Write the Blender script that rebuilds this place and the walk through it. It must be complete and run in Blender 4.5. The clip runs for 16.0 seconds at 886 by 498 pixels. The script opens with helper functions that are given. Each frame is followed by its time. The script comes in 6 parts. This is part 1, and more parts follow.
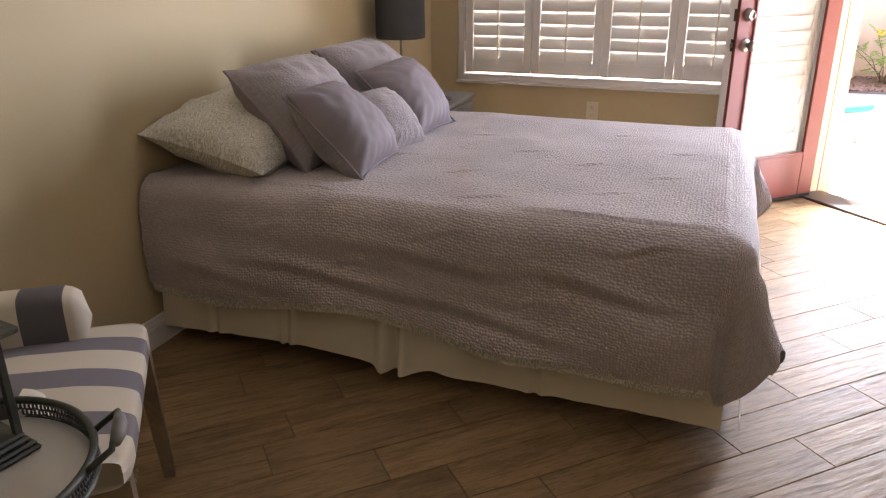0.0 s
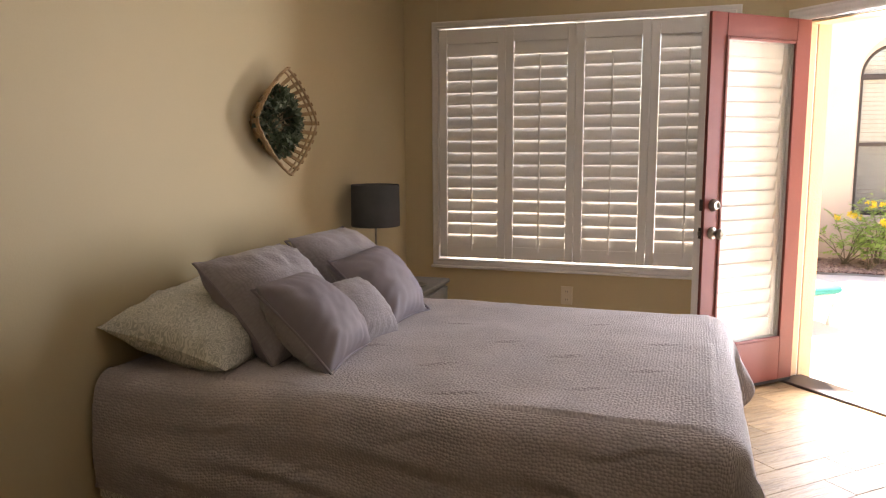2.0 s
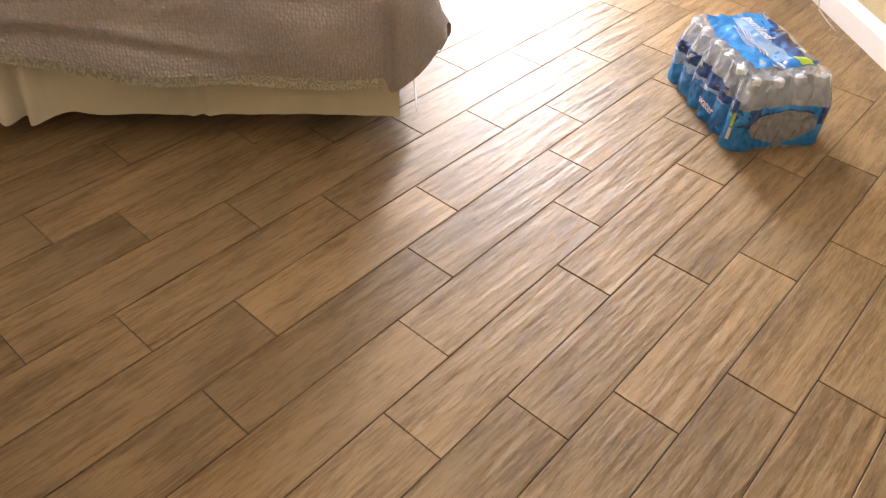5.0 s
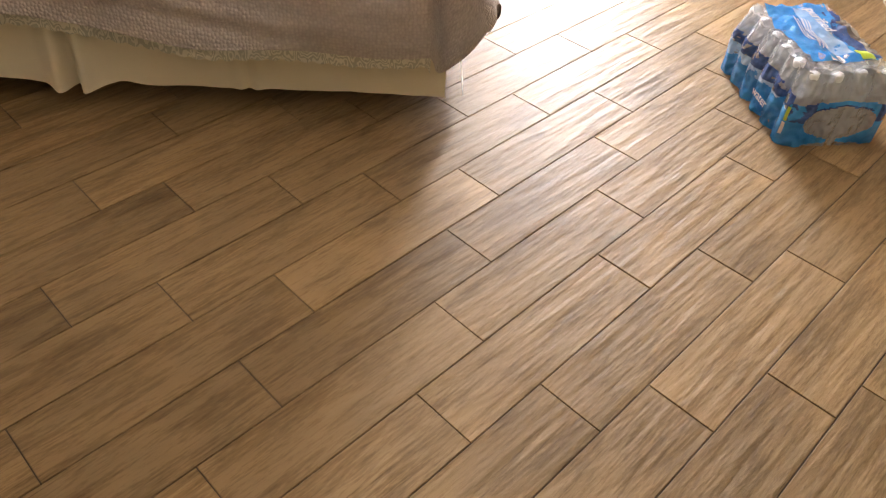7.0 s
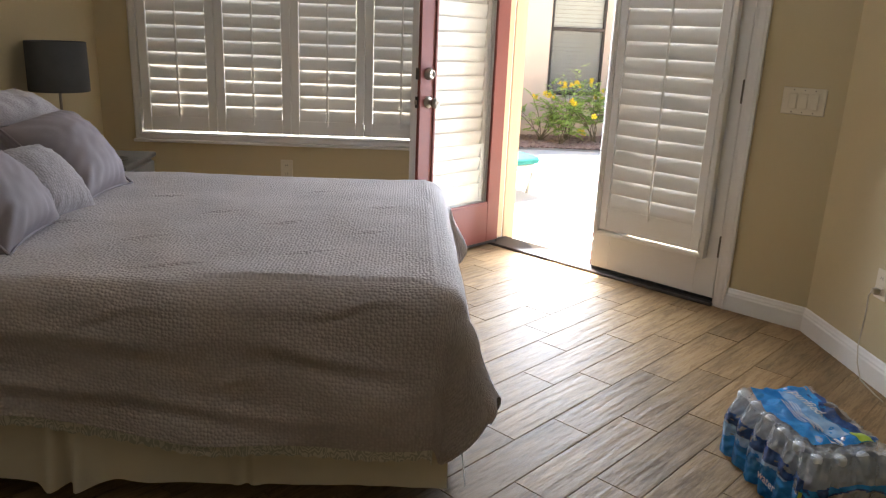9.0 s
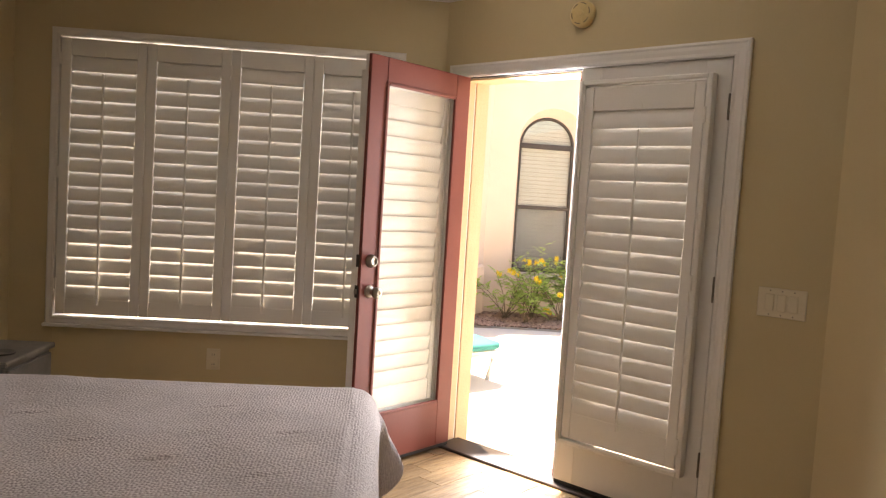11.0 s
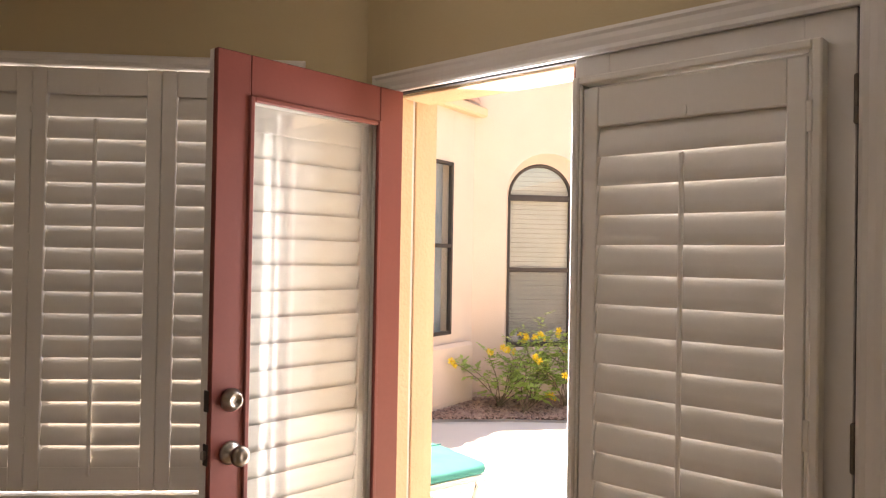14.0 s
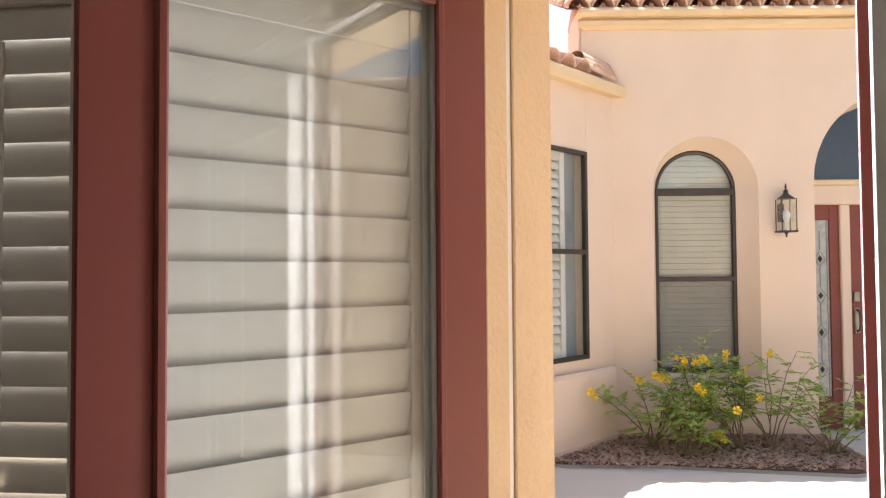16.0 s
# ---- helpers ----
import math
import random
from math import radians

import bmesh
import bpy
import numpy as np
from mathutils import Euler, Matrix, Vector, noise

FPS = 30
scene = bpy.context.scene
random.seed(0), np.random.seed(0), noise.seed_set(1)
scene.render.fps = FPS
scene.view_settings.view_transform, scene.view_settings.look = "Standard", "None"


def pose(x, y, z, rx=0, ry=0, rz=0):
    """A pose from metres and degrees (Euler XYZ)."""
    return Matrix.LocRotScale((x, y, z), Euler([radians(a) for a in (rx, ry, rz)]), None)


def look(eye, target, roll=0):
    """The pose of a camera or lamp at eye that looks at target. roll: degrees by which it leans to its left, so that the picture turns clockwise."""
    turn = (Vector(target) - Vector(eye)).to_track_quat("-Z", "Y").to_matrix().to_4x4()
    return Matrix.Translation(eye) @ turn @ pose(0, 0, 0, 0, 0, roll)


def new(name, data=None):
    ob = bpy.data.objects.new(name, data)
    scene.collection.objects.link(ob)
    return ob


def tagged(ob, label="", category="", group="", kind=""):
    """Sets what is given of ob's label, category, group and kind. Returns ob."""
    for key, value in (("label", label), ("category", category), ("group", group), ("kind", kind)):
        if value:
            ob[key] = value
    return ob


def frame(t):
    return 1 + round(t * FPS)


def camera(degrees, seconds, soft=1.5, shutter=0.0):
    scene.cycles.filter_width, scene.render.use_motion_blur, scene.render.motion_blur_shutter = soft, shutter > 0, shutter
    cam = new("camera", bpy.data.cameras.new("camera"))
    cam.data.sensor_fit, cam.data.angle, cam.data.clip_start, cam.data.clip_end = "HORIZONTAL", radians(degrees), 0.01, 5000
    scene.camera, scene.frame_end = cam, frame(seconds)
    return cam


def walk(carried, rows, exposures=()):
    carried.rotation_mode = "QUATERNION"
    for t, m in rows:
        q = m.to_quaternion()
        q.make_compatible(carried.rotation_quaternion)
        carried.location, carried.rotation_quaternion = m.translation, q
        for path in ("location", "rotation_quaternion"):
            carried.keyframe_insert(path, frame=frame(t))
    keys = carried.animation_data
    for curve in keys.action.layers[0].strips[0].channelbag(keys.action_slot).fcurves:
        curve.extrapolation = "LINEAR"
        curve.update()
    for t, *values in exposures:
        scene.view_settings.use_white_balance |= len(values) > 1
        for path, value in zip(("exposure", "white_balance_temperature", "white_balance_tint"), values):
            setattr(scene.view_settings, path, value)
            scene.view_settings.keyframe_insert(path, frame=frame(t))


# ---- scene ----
cam = camera(61.2, 16.0, soft=1.25)
PATH = [
    (0, (1.672, -4.822, 1.347), (1.021, -3.078, 0.617), -0.5),
    (0.5, (1.685, -4.834, 1.357), (1.026, -3.095, 0.621), -0.9),
    (1, (1.68, -4.841, 1.364), (1.027, -3.1, 0.627), -1.3),
    (1.5, (1.676, -4.803, 1.357), (1.012, -3.005, 0.786), -1.1),
    (2, (1.65, -4.729, 1.377), (1.02, -2.851, 1.099), -0.3),
    (2.5, (1.65, -4.664, 1.382), (1.35, -2.7, 1.157), 0.7),
    (3, (1.652, -4.672, 1.357), (1.702, -2.717, 0.937), 1.6),
    (3.5, (1.636, -4.695, 1.3), (1.771, -2.866, 0.502), 1.9),
    (4, (1.676, -4.692, 1.25), (1.837, -3.06, 0.106), 1.8),
    (4.5, (1.692, -4.684, 1.233), (1.891, -3.189, -0.08), 3.5),
    (7, (1.689, -4.674, 1.229), (1.779, -3.234, -0.156), 3.8),
    (7.5, (1.697, -4.666, 1.227), (1.772, -3.235, -0.167), 3.3),
    (8, (1.685, -4.653, 1.244), (1.765, -3.177, -0.104), 3.2),
    (8.5, (1.66, -4.656, 1.277), (1.747, -2.932, 0.267), 3.4),
    (9, (1.647, -4.64, 1.286), (1.748, -2.724, 0.722), 2.4),
    (11.5, (1.836, -4.006, 1.389), (1.999, -2.015, 1.296), 3.6),
    (12, (1.841, -3.81, 1.415), (2.015, -1.818, 1.39), 2.6),
    (12.5, (1.948, -3.58, 1.459), (2.122, -1.588, 1.513), 1.1),
    (13, (2.027, -3.305, 1.466), (2.201, -1.314, 1.552), 1.7),
    (13.5, (2.075, -3.004, 1.479), (2.246, -1.012, 1.515), 1.1),
    (14, (2.185, -2.713, 1.461), (2.326, -0.718, 1.484), 1.0),
    (14.5, (2.219, -2.418, 1.427), (2.27, -0.419, 1.441), 0.9),
    (15, (2.203, -2.124, 1.436), (2.237, -0.124, 1.452), 0.0),
    (15.5, (2.245, -1.829, 1.433), (2.127, 0.167, 1.485), -0.5),
    (16, (2.296, -1.548, 1.407), (2.076, 0.439, 1.473), -0.4),
]
walk(cam, [(t, look(e, g, r)) for t, e, g, r in PATH],
     exposures=[(0, 3.2, 7200, 22), (1.2, 3.2, 7300, 22), (2.0, 2.8, 7900, 20), (2.6, 2.4, 8200, 20), (3.5, 2.65, 7500, 20), (4.0, 3.8, 7900, 20), (4.5, 4.35, 7800, 18), (7.0, 4.2, 8100, 18), (7.5, 4.15, 8100, 18),
                (8.5, 3.6, 7500, 14), (9, 2.6, 7000, 10), (11.5, 2.35, 8900, 21), (12.5, 2.35, 8800, 23), (14.5, 1.95, 8600, 21), (15.2, 1.65, 8200, 18), (16, 1.45, 7900, 15)])

# ---- world and sun ----
SUN_EL, SUN_FROM = 71.5, (-0.22, 0.975)
world = bpy.data.worlds.new("world")
scene.world = world
world.use_nodes = True
wn = world.node_tree
sky = wn.nodes.new("ShaderNodeTexSky")
sky.sky_type = "NISHITA"
sky.sun_disc = False
sky.sun_elevation = radians(SUN_EL)
sky.sun_rotation = math.atan2(SUN_FROM[0], SUN_FROM[1])
wn.links.new(sky.outputs[0], wn.nodes["Background"].inputs[0])
wn.nodes["Background"].inputs[1].default_value = 0.12
sun = new("sun", bpy.data.lights.new("sun", "SUN"))
sun.data.energy, sun.data.angle, sun.data.color = 5.0, radians(0.53), (1.0, 0.95, 0.87)
sun_dir = Vector((SUN_FROM[0] * math.cos(radians(SUN_EL)), SUN_FROM[1] * math.cos(radians(SUN_EL)), math.sin(radians(SUN_EL))))
sun.matrix_world = look(sun_dir * 30, (0, 0, 0))


def sky_lamp(name, m, w, h, watts, color=(0.80, 0.87, 1.0)):
    """Daylight entering by an opening: m's -z points into the room."""
    ob = new(name, bpy.data.lights.new(name, "AREA"))
    ob.data.shape, ob.data.size, ob.data.size_y = "RECTANGLE", w, h
    ob.data.energy, ob.data.color = watts, color
    ob.matrix_world = m
    return ob


# open doorway, shuttered window, glazed fixed leaf
sky_lamp("daylight_doorway", look((2.55, -0.215, 1.0), (2.65, -1.215, 1.0)), 0.42, 1.9, 19, (0.68, 0.80, 1.0))
sky_lamp("daylight_window", look((0.935, 0.10, 1.36), (0.935, -1, 1.36)), 1.7, 1.42, 3.5)
sky_lamp("daylight_fixed_leaf", look((2.98, -0.74, 1.08), (2.27, -1.44, 1.08)), 0.5, 1.6, 1.8)


# ---- materials ----
def mat(name, color=(0.5, 0.5, 0.5), rough=0.6, metal=0.0):
    m = bpy.data.materials.new(name)
    m.use_nodes = True
    b = m.node_tree.nodes["Principled BSDF"]
    b.inputs["Base Color"].default_value = (*color, 1)
    b.inputs["Roughness"].default_value = rough
    b.inputs["Metallic"].default_value = metal
    return m, m.node_tree, b


def nd(nt, kind, **kw):
    n = nt.nodes.new(kind)
    for k, v in kw.items():
        n.inputs[k.replace("_", " ")].default_value = v
    return n


def ramp(nt, fac, stops):
    n = nt.nodes.new("ShaderNodeValToRGB")
    e = n.color_ramp.elements
    while len(e) < len(stops):
        e.new(0.5)
    for s, (p, c) in zip(e, stops):
        s.position = p
        s.color = (*c, 1)
    nt.links.new(fac, n.inputs[0])
    return n.outputs[0]


def mapped(nt, scale=(1, 1, 1), out="Object", shift=None):
    tc = nt.nodes.new("ShaderNodeTexCoord")
    mp = nd(nt, "ShaderNodeMapping", Scale=scale)
    nt.links.new(tc.outputs[out], mp.inputs["Vector"])
    if shift is not None:
        nt.links.new(shift, mp.inputs["Location"])
    return mp.outputs[0]


def noise_tex(nt, vec, scale, detail=4.0, rough=0.55):
    n = nd(nt, "ShaderNodeTexNoise", Scale=scale, Detail=detail, Roughness=rough)
    nt.links.new(vec, n.inputs["Vector"])
    return n.outputs["Fac"]


def bump(nt, b, height, strength=0.3, dist=0.002):
    n = nd(nt, "ShaderNodeBump", Strength=strength, Distance=dist)
    nt.links.new(height, n.inputs["Height"])
    nt.links.new(n.outputs[0], b.inputs["Normal"])


def mottled(name, c1, c2, rough=0.6, scale=3.0, fine=60.0, strength=0.2, dist=0.002, metal=0.0, out="Object"):
    """Two-scale variation between two colours, with a fine relief."""
    m, nt, b = mat(name, c1, rough, metal)
    v = mapped(nt, out=out)
    big, small = noise_tex(nt, v, scale), noise_tex(nt, v, fine, 3)
    mix = nt.nodes.new("ShaderNodeMath")
    mix.operation = "MULTIPLY_ADD"
    nt.links.new(small, mix.inputs[0])
    mix.inputs[1].default_value = 0.35
    nt.links.new(big, mix.inputs[2])
    nt.links.new(ramp(nt, mix.outputs[0], [(0.42, c1), (0.92, c2)]), b.inputs["Base Color"])
    bump(nt, b, small, strength, dist)
    return m


def plank_mat():
    m, nt, b = mat("wood_look_tile", rough=0.33)
    info = nt.nodes.new("ShaderNodeObjectInfo")
    sc = nt.nodes.new("ShaderNodeVectorMath")
    sc.operation = "SCALE"
    comb = nt.nodes.new("ShaderNodeCombineXYZ")
    for i in range(3):
        nt.links.new(info.outputs["Random"], comb.inputs[i])
    nt.links.new(comb.outputs[0], sc.inputs[0])
    sc.inputs["Scale"].default_value = 37.0
    v = mapped(nt, (2.2, 20, 1), shift=sc.outputs[0])
    wn_ = nd(nt, "ShaderNodeTexNoise", Scale=1.5, Detail=6.0, Roughness=0.62, Distortion=0.9)
    nt.links.new(v, wn_.inputs["Vector"])
    warp = wn_.outputs["Fac"]
    v2 = mapped(nt, (22, 190, 1), shift=sc.outputs[0])
    grain = noise_tex(nt, v2, 1.0, 6, 0.75)
    v3 = mapped(nt, (3, 6, 1), shift=sc.outputs[0])
    blot = noise_tex(nt, v3, 1.5, 4, 0.6)
    v4 = nd(nt, "ShaderNodeMapping", Scale=(5.5, 44, 1), Rotation=(0, 0, radians(9)))
    tc4 = nt.nodes.new("ShaderNodeTexCoord")
    nt.links.new(tc4.outputs["Object"], v4.inputs["Vector"])
    nt.links.new(sc.outputs[0], v4.inputs["Location"])
    ripple = noise_tex(nt, v4.outputs[0], 1.0, 2, 0.45)
    add = nt.nodes.new("ShaderNodeMath")
    add.operation = "MULTIPLY_ADD"
    nt.links.new(grain, add.inputs[0])
    add.inputs[1].default_value = 0.95
    nt.links.new(warp, add.inputs[2])
    col = ramp(nt, add.outputs[0], [(0.60, (0.09, 0.051, 0.022)), (0.78, (0.192, 0.116, 0.052)), (0.98, (0.272, 0.172, 0.083)), (1.0, (0.31, 0.20, 0.10))])
    hsv = nt.nodes.new("ShaderNodeHueSaturation")
    mr = nd(nt, "ShaderNodeMapRange")
    mr.inputs["To Min"].default_value, mr.inputs["To Max"].default_value = 0.82, 1.18
    nt.links.new(info.outputs["Random"], mr.inputs["Value"])
    mul = nt.nodes.new("ShaderNodeMath")
    mul.operation = "MULTIPLY"
    mb = nd(nt, "ShaderNodeMapRange")
    mb.inputs["From Min"].default_value, mb.inputs["From Max"].default_value = 0.3, 0.7
    mb.inputs["To Min"].default_value, mb.inputs["To Max"].default_value = 0.80, 1.14
    nt.links.new(blot, mb.inputs["Value"])
    nt.links.new(mr.outputs[0], mul.inputs[0])
    nt.links.new(mb.outputs[0], mul.inputs[1])
    nt.links.new(mul.outputs[0], hsv.inputs["Value"])
    v5 = mapped(nt, (7, 170, 1), shift=sc.outputs[0])
    streak = noise_tex(nt, v5, 1.0, 9, 0.85)
    dark = ramp(nt, streak, [(0.33, (0.42, 0.38, 0.34)), (0.46, (1.0, 1.0, 1.0))])
    mxs = nt.nodes.new("ShaderNodeMix")
    mxs.data_type, mxs.blend_type = "RGBA", "MULTIPLY"
    mxs.inputs[0].default_value = 1.0
    nt.links.new(col, mxs.inputs[6])
    nt.links.new(dark, mxs.inputs[7])
    nt.links.new(mxs.outputs[2], hsv.inputs["Color"])
    nt.links.new(hsv.outputs[0], b.inputs["Base Color"])
    rr = nd(nt, "ShaderNodeMapRange")
    rr.inputs["To Min"].default_value, rr.inputs["To Max"].default_value = 0.46, 0.62
    nt.links.new(grain, rr.inputs["Value"])
    nt.links.new(rr.outputs[0], b.inputs["Roughness"])
    b.inputs["Specular IOR Level"].default_value = 0.24
    rel = nt.nodes.new("ShaderNodeMath")
    rel.operation = "MULTIPLY_ADD"
    nt.links.new(ripple, rel.inputs[0])
    rel.inputs[1].default_value = 5.0
    nt.links.new(grain, rel.inputs[2])
    bump(nt, b, rel.outputs[0], 0.9, 0.0013)
    return m


def quilt_mat(name, c1, c2, cell=95.0, depth=0.0035):
    """Puckered seersucker cotton, with the furrows' shade put into its colour."""
    m, nt, b = mat(name, c1, 0.85)
    v = mapped(nt, (1.0, 1.0, 1.0), out="UV")
    vo = nd(nt, "ShaderNodeTexVoronoi", Scale=cell, Randomness=0.55)
    nt.links.new(v, vo.inputs["Vector"])
    big = noise_tex(nt, v, 4.0, 4)
    mx = nt.nodes.new("ShaderNodeMath")
    mx.operation = "MULTIPLY_ADD"
    nt.links.new(vo.outputs["Distance"], mx.inputs[0])
    mx.inputs[1].default_value = -0.55
    nt.links.new(big, mx.inputs[2])
    nt.links.new(ramp(nt, mx.outputs[0], [(0.0, c1), (0.55, c2)]), b.inputs["Base Color"])
    inv = nt.nodes.new("ShaderNodeMath")
    inv.operation = "SUBTRACT"
    inv.inputs[0].default_value = 1.0
    nt.links.new(vo.outputs["Distance"], inv.inputs[1])
    bump(nt, b, inv.outputs[0], 0.8, depth)
    b.inputs["Sheen Weight"].default_value = 0.2
    return m


def scroll_mat(name, ground, scroll, scale=26.0):
    """Printed scroll pattern on cotton."""
    m, nt, b = mat(name, ground, 0.85)
    v = mapped(nt, (2.4, 2.4, 1), out="UV")
    wv = nd(nt, "ShaderNodeTexWave", Scale=scale * 0.16, Distortion=26.0, Detail=1.5)
    wv.inputs["Detail Scale"].default_value = 1.6
    wv.wave_type = "RINGS"
    nt.links.new(v, wv.inputs["Vector"])
    nt.links.new(ramp(nt, wv.outputs["Fac"], [(0.42, scroll), (0.6, ground)]), b.inputs["Base Color"])
    bump(nt, b, noise_tex(nt, v, 300, 2), 0.25, 0.001)
    return m


def stripe_mat(name, c1, c2, period, duty, axis=1):
    m, nt, b = mat(name, c1, 0.9)
    tc = nt.nodes.new("ShaderNodeTexCoord")
    sp = nt.nodes.new("ShaderNodeSeparateXYZ")
    nt.links.new(tc.outputs["Object"], sp.inputs[0])
    a = nt.nodes.new("ShaderNodeMath")
    a.operation = "DIVIDE"
    a.inputs[1].default_value = period
    nt.links.new(sp.outputs[axis], a.inputs[0])
    f = nt.nodes.new("ShaderNodeMath")
    f.operation = "FRACT"
    nt.links.new(a.outputs[0], f.inputs[0])
    g = nt.nodes.new("ShaderNodeMath")
    g.operation = "GREATER_THAN"
    g.inputs[1].default_value = duty
    nt.links.new(f.outputs[0], g.inputs[0])
    nt.links.new(ramp(nt, g.outputs[0], [(0.3, c1), (0.7, c2)]), b.inputs["Base Color"])
    bump(nt, b, noise_tex(nt, tc.outputs["Object"], 420, 2), 0.3, 0.001)
    return m


def glass_mat(name, color=(0.95, 0.97, 0.96)):
    m, nt, b = mat(name, color, 0.0)
    b.inputs["Transmission Weight"].default_value = 1.0
    b.inputs["IOR"].default_value = 1.02
    b.inputs["Specular IOR Level"].default_value = 0.5
    gl = nd(nt, "ShaderNodeBsdfGlossy", Roughness=0.0)
    tr = nd(nt, "ShaderNodeBsdfTransparent")
    tr.inputs["Color"].default_value = (*color, 1)
    lw = nd(nt, "ShaderNodeLayerWeight", Blend=0.5)
    pw = nt.nodes.new("ShaderNodeMath")
    pw.operation = "POWER"
    nt.links.new(lw.outputs["Facing"], pw.inputs[0])
    pw.inputs[1].default_value = 5.0
    fr = nt.nodes.new("ShaderNodeMath")
    fr.operation = "MULTIPLY_ADD"
    nt.links.new(pw.outputs[0], fr.inputs[0])
    fr.inputs[1].default_value, fr.inputs[2].default_value = 0.85, 0.065
    mx = nt.nodes.new("ShaderNodeMixShader")
    nt.links.new(fr.outputs[0], mx.inputs[0])
    nt.links.new(tr.outputs[0], mx.inputs[1])
    nt.links.new(gl.outputs[0], mx.inputs[2])
    nt.links.new(mx.outputs[0], nt.nodes["Material Output"].inputs["Surface"])
    return m


WALL = mottled("tan_wall_paint", (0.52, 0.42, 0.245), (0.55, 0.445, 0.265), 0.62, 1.2, 130, 0.25, 0.0015, out="Object")
CEIL = mottled("ceiling_paint", (0.78, 0.75, 0.70), (0.82, 0.79, 0.74), 0.75, 1.5, 90, 0.3, 0.002)
TRIM = mottled("white_trim_paint", (0.70, 0.67, 0.63), (0.75, 0.72, 0.68), 0.38, 2.5, 80, 0.06, 0.001)
SLAT = mottled("white_shutter_paint", (0.72, 0.69, 0.64), (0.77, 0.74, 0.69), 0.36, 2.5, 80, 0.05, 0.001)
GROUT = mottled("grey_brown_grout", (0.05, 0.036, 0.025), (0.085, 0.065, 0.045), 0.9, 8, 200, 0.3, 0.001)
PLANK = plank_mat()
REDDOOR = mottled("brick_red_door_paint", (0.17, 0.034, 0.023), (0.205, 0.043, 0.029), 0.55, 3, 70, 0.12, 0.001)
STEEL = mottled("aged_nickel", (0.21, 0.185, 0.155), (0.32, 0.285, 0.24), 0.33, 12, 150, 0.05, 0.0005, 1.0)
HINGE = mottled("worn_bronze_hinge", (0.13, 0.11, 0.09), (0.22, 0.19, 0.155), 0.4, 20, 150, 0.1, 0.0006, 0.8)
BRONZE = mottled("dark_bronze", (0.05, 0.04, 0.035), (0.08, 0.065, 0.055), 0.45, 8, 120, 0.1, 0.0006, 0.6)
STUCCO = mottled("peach_stucco", (0.65, 0.50, 0.388), (0.71, 0.555, 0.438), 0.9, 1.4, 75, 0.8, 0.004)
STUCCO_Y = mottled("yellow_stucco", (0.64, 0.47, 0.29), (0.70, 0.53, 0.345), 0.9, 1.8, 70, 0.9, 0.004)
PATIO = mottled("pale_concrete", (0.52, 0.49, 0.45), (0.60, 0.57, 0.53), 0.9, 1.1, 60, 0.4, 0.003)
PATIO_J = mottled("joint_concrete", (0.22, 0.2, 0.18), (0.3, 0.28, 0.25), 0.9, 3, 60, 0.3, 0.002)
GLASS = glass_mat("clear_glass")
DIM_ROOM = mottled("painted_dim_room", (0.10, 0.095, 0.085), (0.16, 0.15, 0.135), 0.08, 1.0, 30, 0.0, 0.001)
BLACKM = mottled("black_rubber_and_gaps", (0.015, 0.014, 0.013), (0.03, 0.028, 0.026), 0.7, 8, 90, 0.2, 0.001)
CREAM = mottled("ivory_plastic", (0.64, 0.56, 0.42), (0.68, 0.60, 0.46), 0.4, 3, 60, 0.03, 0.0005)
YELLOWED = mottled("yellowed_plastic", (0.62, 0.46, 0.20), (0.66, 0.50, 0.24), 0.45, 4, 60, 0.05, 0.0005)
QUILT = quilt_mat("greige_seersucker", (0.40, 0.352, 0.342), (0.58, 0.51, 0.50), 105, 0.007)
SHAMQ = quilt_mat("light_seersucker", (0.29, 0.255, 0.262), (0.37, 0.328, 0.337), 110, 0.0028)
SATIN = mottled("grey_mauve_cotton", (0.22, 0.185, 0.20), (0.27, 0.23, 0.25), 0.7, 5, 260, 0.2, 0.0008)
SCROLL = scroll_mat("scroll_print_cotton", (0.69, 0.66, 0.58), (0.44, 0.43, 0.36), 62.0)
SKIRT = mottled("off_white_cotton", (0.66, 0.59, 0.46), (0.72, 0.65, 0.52), 0.85, 5, 240, 0.25, 0.001)
MATTRESS = mottled("mattress_ticking", (0.6, 0.57, 0.52), (0.66, 0.63, 0.58), 0.9, 5, 150, 0.2, 0.001)
SHADE = mottled("grey_linen_shade", (0.06, 0.062, 0.062), (0.085, 0.087, 0.087), 0.9, 8, 320, 0.5, 0.001)
NIGHT = mottled("grey_washed_wood", (0.12, 0.115, 0.105), (0.2, 0.19, 0.175), 0.5, 9, 90, 0.2, 0.001)
BAMBOO = mottled("honey_bamboo", (0.25, 0.145, 0.06), (0.46, 0.30, 0.145), 0.5, 14, 120, 0.2, 0.001)
LEAFD = mottled("dark_green_leaf", (0.035, 0.06, 0.028), (0.12, 0.15, 0.075), 0.55, 22, 160, 0.1, 0.001)


def leaf_mat(name, c1, c2):
    """Thin leaves that let some light through."""
    m = mottled(name, c1, c2, 0.5, 14, 120, 0.1, 0.001)
    nt = m.node_tree
    tl = nd(nt, "ShaderNodeBsdfTranslucent")
    tl.inputs["Color"].default_value = (c2[0] * 1.3, c2[1] * 1.3, c2[2], 1)
    mx = nt.nodes.new("ShaderNodeMixShader")
    mx.inputs[0].default_value = 0.5
    nt.links.new(nt.nodes["Principled BSDF"].outputs[0], mx.inputs[1])
    nt.links.new(tl.outputs[0], mx.inputs[2])
    nt.links.new(mx.outputs[0], nt.nodes["Material Output"].inputs["Surface"])
    return m


